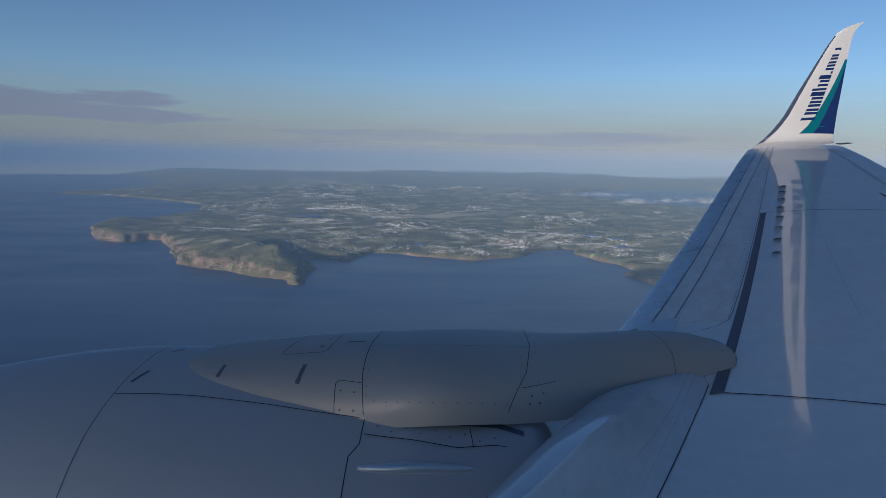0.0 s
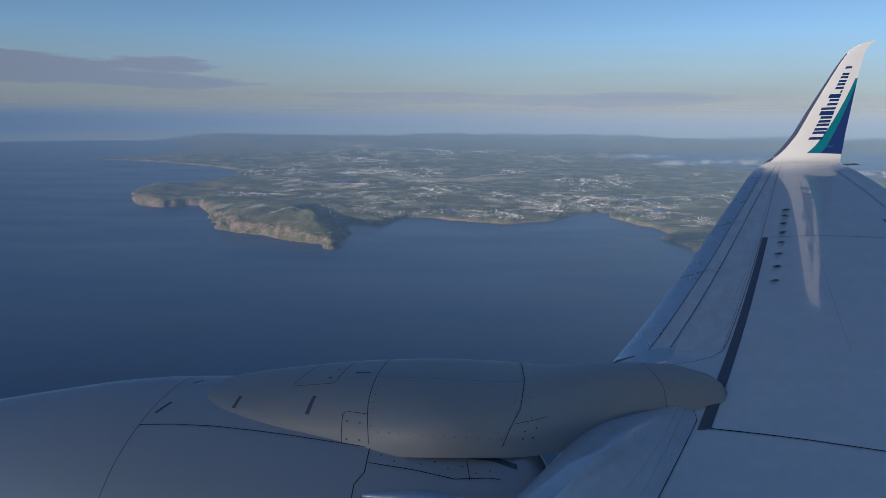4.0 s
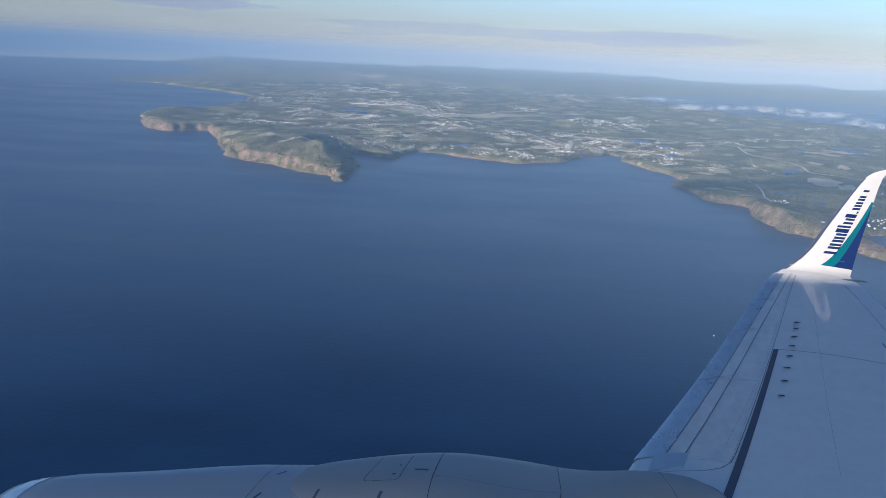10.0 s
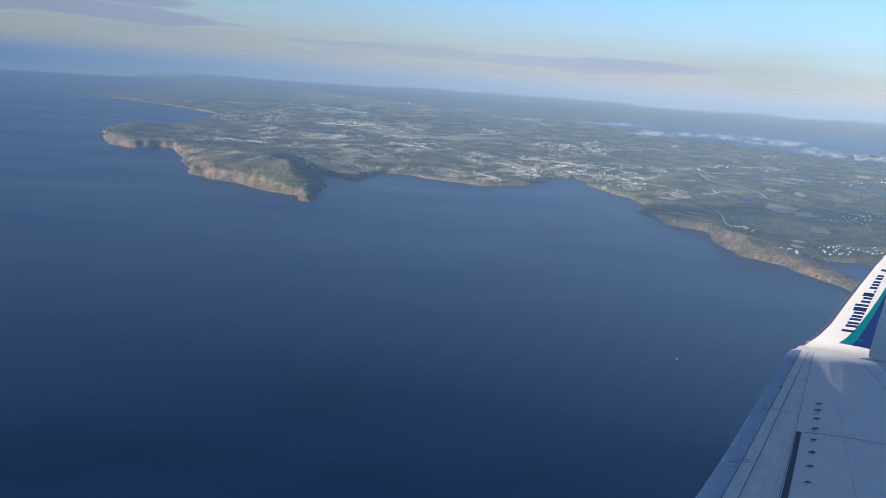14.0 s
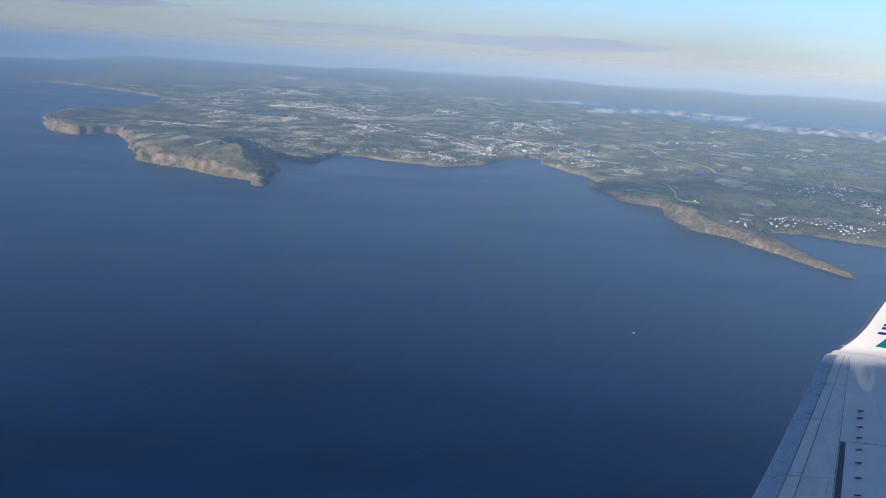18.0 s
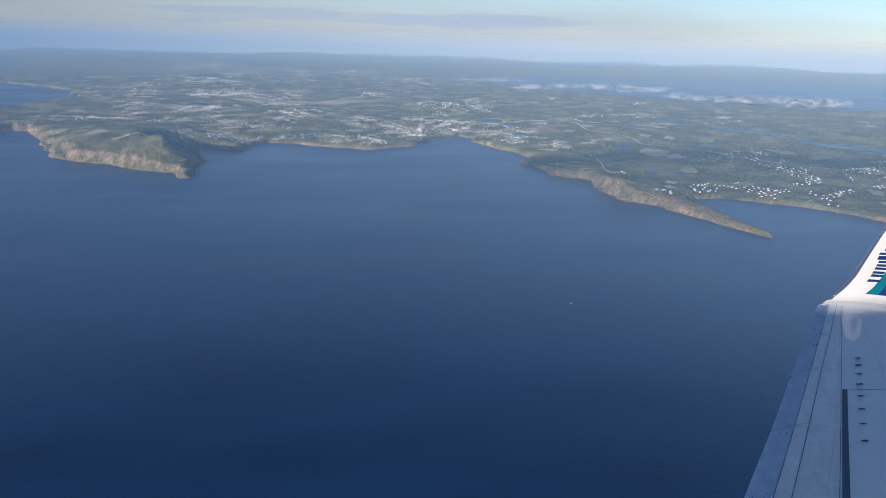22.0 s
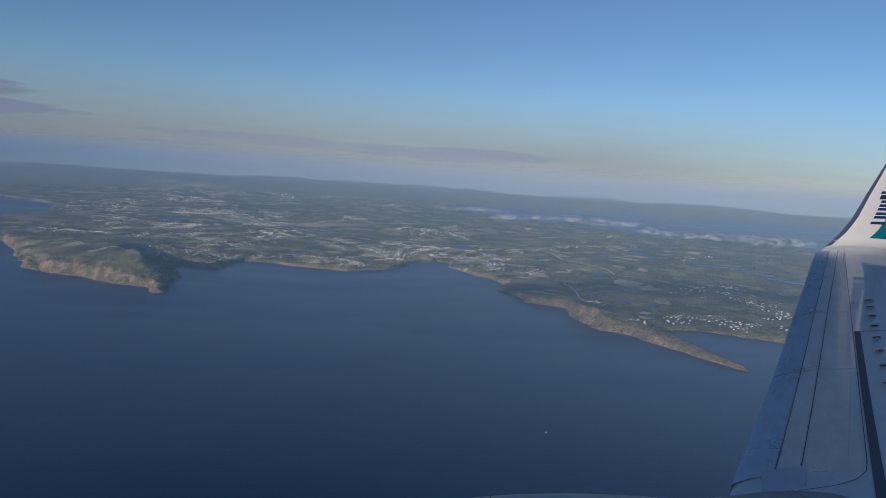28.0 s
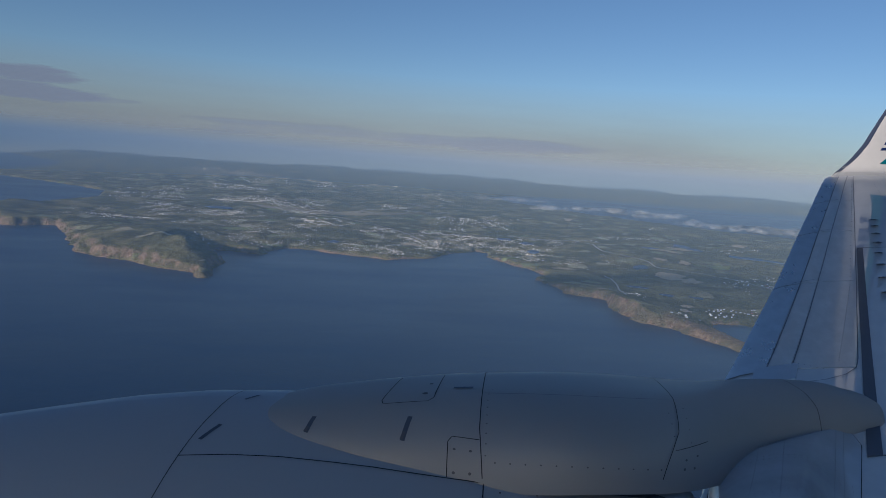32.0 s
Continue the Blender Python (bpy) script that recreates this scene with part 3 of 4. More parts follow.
# static wicks and the tip lamp fairing
v, f = [], []
for i in range(9):
    a = i / 8
    for k in range(8):
        w = 2 * math.pi * k / 8
        r = 0.055 * math.sin(math.pi * min(1, a * 0.9 + 0.1)) ** 0.6
        v.append((6.27 + 0.36 * a, 15.36 + r * math.cos(w), 0.82 + 0.6 * r * math.sin(w)))
link("tip_lamp", v, quads(9, 8) + [(i * 8 + 7, i * 8, i * 8 + 8, i * 8 + 15) for i in range(8)], WHITE, winglet, "pale rounded lamp fairing")
for y in (15.2, 15.32):
    v = [(8.0, y, wing_z(y) - 0.06), (8.28, y, wing_z(y) - 0.05), (8.28, y + 0.012, wing_z(y) - 0.05), (8.0, y + 0.02, wing_z(y) - 0.06), (8.0, y + 0.01, wing_z(y) - 0.03), (8.28, y + 0.006, wing_z(y) - 0.035)]
    link("static_wick", v, [(0, 1, 5, 4), (4, 5, 2, 3), (0, 3, 2, 1), (0, 4, 3), (1, 2, 5)], STRIP, winglet, smooth=False)

# ---- engine nacelle ----
AXIS_Y, AXIS_Z = 3.2, -2.27
COWLING = [(-3.9, 0.56), (-3.87, 0.605), (-3.75, 0.65), (-3.4, 0.735), (-2.7, 0.86), (-2.4, 0.915), (-2.1, 0.97), (-1.75, 1.02), (-1.4, 1.05), (-1.0, 1.055), (-0.5, 1.05), (-0.22, 1.04),
           (0.15, 0.985), (0.3, 0.92), (0.4, 0.78), (0.5, 0.6), (0.65, 0.42), (0.85, 0.3), (1.7, 0.2)]


def cowl_point(x, a, lift=0.0):
    """Point on the nacelle: x along it, a the angle from straight up towards the cabin."""
    r = lerp(COWLING, x) + lift
    return Vector((x, AXIS_Y - r * math.sin(a), AXIS_Z + r * math.cos(a)))


def revolve(profile, n=72):
    v = []
    for x, r in profile:
        v += [(x, AXIS_Y - r * math.sin(2 * math.pi * k / n), AXIS_Z + r * math.cos(2 * math.pi * k / n)) for k in range(n + 1)]
    return v, quads(len(profile), n + 1)


fine = [(x / 20, lerp(COWLING, x / 20)) for x in range(-72, 35)]
nacelle = link("nacelle", *revolve(fine), COWL, airliner, "grey painted engine cowling with dark panel joints")
link("inlet_lip", *revolve([(-3.2, 0.52), (-3.65, 0.50), (-3.83, 0.52), (-3.9, 0.56), (-3.87, 0.606), (-3.75, 0.652), (-3.6, 0.69)]), METAL, nacelle, "bare metal intake ring")
link("inlet_duct", *revolve([(-3.2, 0.52), (-1.6, 0.52), (-1.55, 0.3), (-1.8, 0.05)]), DUCT, nacelle)


def cowl_line(name, points, width=0.016, material=SEAM, lift=0.004, parent=None):
    """Narrow strip over the nacelle through (x, angle) points."""
    pts = []
    for (ax, aa), (bx, ba) in zip(points, points[1:]):
        k = max(2, int((abs(bx - ax) + abs(ba - aa)) / 0.06))
        pts += [(ax + (bx - ax) * i / k, aa + (ba - aa) * i / k) for i in range(k)]
    pts.append(points[-1])
    v = []
    for i, (x, a) in enumerate(pts):
        p, q = pts[max(0, i - 1)], pts[min(len(pts) - 1, i + 1)]
        dx, da = q[0] - p[0], (q[1] - p[1]) * 1.1
        l = math.hypot(dx, da) or 1
        nx, na = -da / l * width / 2, dx / l * width / 2 / 1.1
        v += [cowl_point(x + nx, a + na, lift), cowl_point(x - nx, a - na, lift)]
    return link(name, v, quads(len(pts), 2), material, parent or nacelle)


cowl_line("cowl_joint", [(-1.57, -1.2), (-1.57, 0.2), (-1.59, 0.47), (-1.61, 0.7), (-1.63, 1.5), (-1.64, 2.2)], 0.0035)
cowl_line("door_edge", [(-1.59, 0.472), (-1.2, 0.447), (-0.85, 0.45), (-0.44, 0.47)], 0.0045)
cowl_line("door_edge", [(-0.44, 0.40), (-0.44, 0.60), (-0.475, 0.66), (-0.48, 1.6)], 0.0045)
cowl_line("shadow_gap", [(-0.435, 0.455), (-0.1, 0.45), (0.27, 0.42)], 0.036, STRIP)
cowl_line("cowl_joint", [(-0.43, 0.55), (-0.02, 0.575), (0.19, 0.53)], 0.0045)
cowl_line("cowl_joint", [(0.03, 0.47), (0.05, 0.57)], 0.0035)
cowl_line("latch_slot", [(-1.50, 0.29), (-1.545, 0.385)], 0.018, STRIP, 0.003)
cowl_line("latch_slot", [(-1.455, -0.01), (-1.495, 0.06)], 0.015, STRIP, 0.003)
for k in range(9):
    v = []
    for j in range(8):
        w = 2 * math.pi * j / 8
        v.append(cowl_point(-0.38 + 0.065 * k + 0.0045 * math.cos(w), (0.53 if k % 2 else 0.505) + 0.0042 * math.sin(w), 0.005))
    link("bolt", v, [tuple(range(8))], BOLT, nacelle)
# raised rim low on the cowling, bright metal standing in for the lit reverser edge
v = []
for i in range(13):
    t = i / 12
    r = 0.032 * math.sin(math.pi * min(1.0, 0.06 + t * 0.94)) ** 0.5
    c = cowl_point(-0.43 + 0.5 * t, 0.70 - 0.04 * t, 0.0)
    v += [c + Vector((0, -r * math.sin(w * math.pi / 6) * 0.9, r * math.cos(w * math.pi / 6) * 0.8)) for w in range(7)]
link("lit_reverser_rim", v, quads(13, 7), PLATE, nacelle, "pale rounded rim, bright metal in place of the lit thrust reverser edge")

# ---- pylon fairing ----
RIDGE = [(-1.6, -1.33), (-1.5, -1.26), (-1.3, -1.20), (-1.04, -1.15), (-0.68, -1.08), (-0.48, -1.06), (-0.3, -1.05), (0.0, -1.055), (0.16, -1.07), (0.33, -1.10), (0.45, -1.126), (0.57, -1.153), (0.68, -1.175), (0.86, -1.196), (1.03, -1.212), (1.22, -1.238), (1.43, -1.258), (1.55, -1.275), (1.64, -1.32), (1.7, -1.40)]
WIDTH = [(-1.6, 0.04), (-1.5, 0.19), (-1.3, 0.31), (-1.08, 0.39), (-0.8, 0.43), (-0.56, 0.46), (-0.2, 0.52), (0.15, 0.545), (0.35, 0.48), (0.5, 0.40), (0.7, 0.32), (0.9, 0.28), (1.2, 0.27), (1.43, 0.27), (1.55, 0.25), (1.64, 0.18), (1.7, 0.03)]
FOOT = [(-1.6, -1.34), (-1.3, -1.34), (-0.8, -1.38), (-0.45, -1.38), (-0.2, -1.34), (0.2, -1.34), (0.5, -1.46), (0.75, -1.53), (0.9, -1.54), (1.3, -1.50), (1.7, -1.47)]
KEEL = [(-1.6, 3.2), (0.0, 3.2), (0.2, 3.27), (0.4, 3.42), (0.6, 3.68), (0.75, 3.86), (0.9, 4.01), (1.05, 4.12), (1.25, 4.22), (1.48, 4.28), (1.7, 4.30)]


def soft(points, x):
    """Rounded-off broken line: the mean over a short stretch, shorter near the ends."""
    h = min(0.2, x - points[0][0], points[-1][0] - x)
    return lerp(points, x) if h <= 0.0 else sum(lerp(points, x + h * k / 4) for k in range(-4, 5)) / 9


def hull(x, a, lift=0.0):
    """Point on the pylon fairing: a from straight up (0) to the cabin side's foot (1) or the far side's (-1)."""
    top, foot, w = soft(RIDGE, x), soft(FOOT, x), soft(WIDTH, x)
    t = abs(a) * math.pi / 2
    e = 0.68
    dy = (w + lift) * math.sin(t) ** e
    z = foot + (top - foot + lift) * math.cos(t) ** e
    return Vector((x, soft(KEEL, x) - math.copysign(dy, a), z))


xs = [-1.6 + 3.3 * k / 70 for k in range(71)]
v = [hull(x, -1 + 2 * j / 36) for x in xs for j in range(37)]
pylon = link("pylon_fairing", v, quads(71, 37), PYLON, airliner, "smooth grey fairing over the engine pylon")


def hull_line(name, points, width=0.013, material=SEAM, lift=0.004):
    pts = []
    for (ax, aa), (bx, ba) in zip(points, points[1:]):
        k = max(2, int((abs(bx - ax) + abs(ba - aa) * 0.6) / 0.05))
        pts += [(ax + (bx - ax) * i / k, aa + (ba - aa) * i / k) for i in range(k)]
    pts.append(points[-1])
    v = []
    for i, (x, a) in enumerate(pts):
        p, q = pts[max(0, i - 1)], pts[min(len(pts) - 1, i + 1)]
        dx, da = q[0] - p[0], (q[1] - p[1]) * 0.6
        l = math.hypot(dx, da) or 1
        nx, na = -da / l * width / 2, dx / l * width / 2 / 0.6
        v += [hull(x + nx, a + na, lift), hull(x - nx, a - na, lift)]
    return link(name, v, quads(len(pts), 2), material, pylon)


hull_line("fairing_joint", [(-0.46, -0.9), (-0.46, 0.6), (-0.445, 0.95)], 0.0035)
hull_line("fairing_joint", [(0.30, -0.8), (0.32, 0.2), (0.29, 0.6), (0.20, 0.95)], 0.0032)
hull_line("fairing_joint", [(0.27, 0.76), (0.44, 0.72)], 0.003)
hull_line("fairing_joint", [(1.13, -0.5), (1.15, 0.1), (1.22, 0.6), (1.23, 0.9)], 0.003)
hull_line("hatch_edge", [(-0.83, -0.1), (-0.86, 0.28), (-0.85, 0.33), (-0.67, 0.31), (-0.65, 0.26), (-0.64, -0.1)], 0.0035)
hull_line("hatch_edge", [(-0.46, 0.70), (-0.56, 0.68), (-0.575, 0.72), (-0.575, 0.99)], 0.0035)
hull_line("rivet_seam", [(-0.45, 0.20), (0.30, 0.21)], 0.002, STRIP)
for x, a in ((-1.13, 0.62), (-0.74, 0.62)):
    hull_line("latch_slot", [(x + 0.012, a - 0.12), (x - 0.008, a + 0.12)], 0.019, STRIP, 0.003)
    hull_line("latch_pin", [(x - 0.002, a + 0.04), (x - 0.012, a + 0.11)], 0.013, BOLT, 0.006)
hull_line("latch_slot", [(-0.58, 0.11), (-0.50, 0.11)], 0.014, STRIP, 0.003)


def bolt(x, a, r=0.0036):
    v = [hull(x + r * math.cos(2 * math.pi * j / 8), a + r * 1.4 * math.sin(2 * math.pi * j / 8), 0.005) for j in range(8)]
    link("bolt", v, [tuple(range(8))], BOLT, pylon)


for k in range(8):
    bolt(-0.435, 0.22 + 0.085 * k)
for k in range(12):
    bolt(-0.40 + 0.054 * k, 0.86 + 0.003 * k)
for k in range(4):
    bolt(0.265, 0.40 + 0.12 * k)
    bolt(0.345, 0.35 + 0.12 * k)
for k in range(16):
    bolt(-0.42 + 0.06 * k, 0.15, 0.0024)
for x, a in ((-0.55, 0.78), (-0.49, 0.79), (-0.55, 0.93), (-0.49, 0.93), (0.31, 0.84), (0.37, 0.82), (0.30, 0.9), (0.35, 0.9)):
    bolt(x, a, 0.006)
bolt(-0.69, 0.2, 0.012)
bolt(-0.68, 0.04, 0.008)
# rivet rows on the inboard leading edge and beside the panel joints
EDGE_RIVETS = [((1.35, 3.96), (0.56, 2.2), 60), ((1.31, 3.95), (0.52, 2.2), 60), ((1.05, 3.92), (0.42, 2.3), 44), ((0.88, 3.78), (0.34, 2.35), 36), ((0.62, 3.36), (1.10, 3.33), 20), ((0.60, 3.30), (1.08, 3.28), 20), ((0.34, 2.66), (0.74, 2.64), 16), ((0.33, 2.61), (0.72, 2.59), 16)]
RIVETS = [((1.93, 5.30), (3.0, 7.45), 40), ((3.0, 7.45), (6.5, 14.9), 50), ((1.98, 3.52), (4.6, 2.80), 30), ((1.75, 5.12), (1.62, 5.30), 6), ((1.20, 4.86), (1.35, 5.18), 9), ((1.24, 4.87), (1.50, 4.96), 8)]
rivet = bpy.data.meshes.new("rivet")
rivet.from_pydata([(0.0042 * math.cos(math.pi * j / 3), 0.0042 * math.sin(math.pi * j / 3), 0.0) for j in range(6)] + [(0, 0, 0.002)], [], [(j, (j + 1) % 6, 6) for j in range(6)])
rivet.materials.append(BOLT)
for top, rows in ((skin, RIVETS), (edge_top, EDGE_RIVETS)):
    for (ax, ay), (bx, by), n in rows:
        for k in range(n):
            x, y = ax + (bx - ax) * k / (n - 1), ay + (by - ay) * k / (n - 1)
            p, q, w = [shape(u) for u in (top(x, y, 0.004), top(x + 0.01, y, 0.004), top(x, y + 0.01, 0.004))]
            head = new("rivet", rivet)
            head.parent = wing
            head.matrix_local = Matrix.Translation(p) @ Vector((0, 0, 1)).rotation_difference((q - p).cross(w - p)).to_matrix().to_4x4()


# ---- fuselage behind the viewer, which shades the inner wing ----
v = []
hullx = [(-15.5, 0.05), (-15.2, 0.5), (-14.3, 1.0), (-12.8, 1.45), (-10.5, 1.82), (-8, 1.88), (14, 1.88), (18, 1.4), (22, 0.6), (23, 0.2)]
for x, r in hullx:
    v += [(x, -5.2 + r * math.cos(2 * math.pi * k / 40), -0.35 + 1.38 * r * math.sin(2 * math.pi * k / 40)) for k in range(41)]
link("fuselage", v, quads(len(hullx), 41), WHITE, None, "white rounded fuselage side").parent = airliner


# ---- towns, roads and ponds ----
def scatter(rs, cx, cy, st, sr, n):
    """n house sites in lanes round (cx, cy): st across the line of sight from the aircraft, sr along it."""
    far = math.hypot(cx, cy)
    ux, uy = cx / far, cy / far
    out = []
    while len(out) < n:
        a, b = rs.uniform(-1, 1, 2) * 0.85
        turn = rs.choice((0.3, 1.2, -0.7)) + rs.normal(0, 0.25)
        step = 5.0 * max(1.0, far / 1100)
        x, y = a * st, b * sr
        for k in range(rs.randint(3, 8)):
            for side in (-1, 1):
                if rs.rand() < 0.42:
                    continue
                px, py = x + side * 2.6 * math.sin(turn), y - side * 4.5 * math.cos(turn)
                out.append((cx + px * uy + py * ux, cy - px * ux + py * uy, turn - math.atan2(ux, uy)))
            turn += rs.normal(0, 0.12)
            x, y = x + step * math.cos(turn) * rs.uniform(0.6, 1.7), y + step * math.sin(turn) * rs.uniform(0.7, 1.6) * 2.0
    return out[:n]


def houses(name, label, spots, seed, size=1.0):
    """Gabled houses in lanes round (x, y, across, along, count) spots, in one mesh."""
    rs = np.random.RandomState(seed)
    pts = [q for x, y, a, b, n in spots for q in scatter(rs, x, y, a, b, int(n * 1.6))]
    P = np.array(pts)
    Z = relief(P[:, 0], P[:, 1])
    D = shore_distance(P[:, 0], P[:, 1])
    v, f = [], []
    for (x, y, a), z, d in zip(pts, Z, D):
        if d < 9 or z < 0.1:
            continue
        far = 0.59 * size * max(0.9, math.hypot(x, y) / 1250) * (1.7 if rs.rand() < 0.08 else 1.0)
        w, l, h = far * rs.uniform(0.5, 0.8), far * rs.uniform(0.75, 1.35), far * rs.uniform(0.6, 1.0)
        c, s = math.cos(a), math.sin(a)
        b = len(v)
        for hz in (-1.0, h):
            for px, py in ((-l, -w), (l, -w), (l, w), (-l, w)):
                v.append((x + px * c - py * s, y + px * s + py * c, z + hz))
        v += [(x - l * c, y - l * s, z + h * 1.5), (x + l * c, y + l * s, z + h * 1.5)]
        f += [(b, b + 1, b + 5, b + 4), (b + 1, b + 2, b + 6, b + 9, b + 5), (b + 2, b + 3, b + 7, b + 6), (b + 3, b, b + 4, b + 8, b + 7), (b + 4, b + 5, b + 9, b + 8), (b + 6, b + 7, b + 8, b + 9)]
    tagged(link(name, v, f, HOUSE, smooth=False), label, "houses", kind="stuff")


houses("city_buildings", "pale city buildings spread over the plain", [
    (-245, 1486, 55, 81, 267), (-223, 1784, 94, 82, 303), (-334, 2290, 88, 148, 196), (-450, 2726, 116, 94, 125), (-198, 2779, 200, 178, 196), (-94, 1667, 67, 87, 196), (-77, 1892, 40, 93, 89),
    (-356, 1479, 52, 115, 161), (-484, 1889, 101, 185, 161), (-446, 1336, 53, 95, 89), (141, 1903, 47, 77, 53), (142, 2912, 136, 222, 53), (295, 2547, 79, 103, 43)], 11, 0.85)
houses("suburb_houses", "scattered pale houses among woods and fields", [
    (-74, 1384, 27, 25, 34), (181, 1347, 27, 30, 49), (235, 1560, 18, 40, 29), (-195, 1034, 13, 37, 25), (-146, 1085, 20, 63, 65), (-93, 1030, 14, 28, 29), (-48, 1080, 15, 25, 34), (78, 1304, 11, 41, 25),
    (69, 1241, 57, 63, 65), (-230, 1250, 80, 90, 98), (-100, 1230, 90, 80, 98), (-380, 1290, 70, 60, 73)], 12, 1.05)
houses("bay_town_houses", "white houses crowded round the head of the bay", [
    (79, 1048, 26, 54, 82), (124, 1169, 17, 83, 82), (149, 1125, 21, 94, 82), (202, 1196, 23, 98, 82), (242, 1223, 24, 100, 94), (277, 1177, 24, 109, 82), (318, 1153, 27, 126, 70), (22, 1067, 27, 49, 64),
    (-31, 1367, 50, 65, 58), (286, 1522, 39, 123, 58), (372, 1595, 42, 145, 58)], 13, 1.1)
def house_thing(w, l, h, wall_mat, roof_mat, label):
    """Small gabled house: walls, two roof slopes and a chimney."""
    ob = new("house")
    tagged(ob, label, "house", "houses of the harbour village")
    v = [(x, y, z) for z in (-0.6, h) for x, y in ((-l, -w), (l, -w), (l, w), (-l, w))] + [(-l, 0, h * 1.55), (l, 0, h * 1.55)]
    link("wall", v, [(0, 1, 5, 4), (1, 2, 6, 9, 5), (2, 3, 7, 6), (3, 0, 4, 8, 7)], wall_mat, ob, smooth=False)
    for s in (-1, 1):
        o = 0.12
        v = [(-l - o, s * (w + o), h - 0.05), (l + o, s * (w + o), h - 0.05), (l + o, 0, h * 1.55 + 0.05), (-l - o, 0, h * 1.55 + 0.05)]
        v += [(x, y, z + 0.06) for x, y, z in v]
        link("roof_slope", v, [(0, 1, 2, 3), (4, 7, 6, 5), (0, 4, 5, 1), (1, 5, 6, 2), (2, 6, 7, 3), (3, 7, 4, 0)], roof_mat, ob, smooth=False)
    v = [(x, y, z) for z in (h, h * 1.9) for x, y in ((l * 0.3, -0.12), (l * 0.3 + 0.22, -0.12), (l * 0.3 + 0.22, 0.12), (l * 0.3, 0.12))]
    link("chimney", v, [(0, 1, 5, 4), (1, 2, 6, 5), (2, 3, 7, 6), (3, 0, 4, 7), (4, 5, 6, 7)], roof_mat, ob, smooth=False)
    return ob


SIDING = [Mat("white_siding", (0.78, 0.77, 0.73), 0.7).m, Mat("cream_siding", (0.68, 0.60, 0.42), 0.7).m, Mat("grey_siding", (0.42, 0.45, 0.48), 0.7).m, Mat("red_siding", (0.36, 0.12, 0.09), 0.7).m]
ROOFING = [Mat("dark_shingle", (0.10, 0.10, 0.11), 0.85).m, Mat("pale_shingle", (0.40, 0.39, 0.37), 0.85).m]
KINDS = [(0.55, 0.85, 0.6, 0, 0, "small white clapboard house with dark shingle roof"), (0.6, 0.95, 0.65, 0, 1, "small white clapboard house with pale roof"),
         (0.5, 0.75, 0.55, 1, 0, "small cream clapboard house with dark roof"), (0.65, 1.2, 0.65, 2, 1, "long grey clapboard house with pale roof"), (0.5, 0.7, 0.7, 3, 0, "small red clapboard house with dark roof")]
rs = np.random.RandomState(21)
models = []
placed = 0
for cx, cy, sx, sy, n in [(357, 647, 20, 12, 16), (405, 669, 20, 13, 22), (455, 683, 15, 26, 18), (475, 662, 25, 18, 22), (511, 671, 12, 33, 12), (543, 658, 23, 35, 24), (533, 630, 15, 14, 10), (619, 642, 28, 51, 20), (549, 839, 24, 34, 16)]:
    for x, y, turn in scatter(rs, cx, cy, sx, sy, n):
        kind = int(rs.choice(5, p=[0.42, 0.26, 0.14, 0.10, 0.08]))
        z = float(relief(np.array([x]), np.array([y]))[0])
        if z < 0.3 or float(shore_distance(np.array([x]), np.array([y]))[0]) < 7:
            continue
        m = Matrix.Translation((x, y, z)) @ Matrix.Rotation(turn, 4, "Z") @ Matrix.Scale(1.05, 4)
        done = [q for q in models if q[0] == kind]
        if done:
            copy_thing(done[0][1], m)
        else:
            w, l, h, a, b, text = KINDS[kind]
            ob = house_thing(w, l, h, SIDING[a], ROOFING[b], text)
            ob.matrix_world = m
            models.append((kind, ob))

houses("shore_village_houses", "small white houses above the harbour shore", [
    (601, 888, 13, 44, 21), (519, 851, 18, 36, 21), (562, 790, 13, 25, 18), (578, 768, 18, 32, 27), (644, 751, 19, 35, 30), (660, 712, 22, 41, 30), (720, 700, 40, 50, 36)], 14, 1.05)
houses("inland_farm_houses", "lone white houses strung over the heath", [
    (314, 1111, 18, 106, 62), (389, 1217, 13, 71, 33), (339, 998, 20, 24, 39), (406, 1015, 15, 19, 21), (681, 1418, 34, 32, 21), (569, 1393, 32, 36, 18), (627, 1408, 13, 25, 10), (820, 1690, 19, 36, 10), (341, 768, 6, 9, 9),
    (470, 1260, 60, 80, 18), (760, 1250, 60, 90, 18)], 15, 1.0)


CLEAR = []        # (x, y, radius) kept free of trees


def strip(name, points, width, material, label):
    """Road or runway laid along (x, y) points on the land."""
    pts = []
    for (ax, ay), (bx, by) in zip(points, points[1:]):
        k = max(2, int(math.hypot(bx - ax, by - ay) / 8))
        pts += [(ax + (bx - ax) * i / k, ay + (by - ay) * i / k) for i in range(k)]
    pts.append(points[-1])
    P = np.array(pts)
    CLEAR.extend((p[0], p[1], 7.0) for p in P)
    P = P + np.stack([fbm(P[:, 0] / 60, P[:, 1] / 60, 2), fbm(P[:, 1] / 60, P[:, 0] / 60, 2)], 1) * 10
    v = []
    T = np.gradient(P, axis=0)
    T /= np.linalg.norm(T, axis=1, keepdims=True)
    N = np.stack([-T[:, 1], T[:, 0]], 1) * width / 2
    zs = np.maximum(relief(*(P + N).T), np.maximum(relief(*P.T), relief(*(P - N).T))) + 0.5
    for p, n, z in zip(P, N, zs):
        v += [(*(p + n), z), (*(p - n), z)]
    tagged(link(name, v, quads(len(P), 2), material), label, "road", kind="structure")


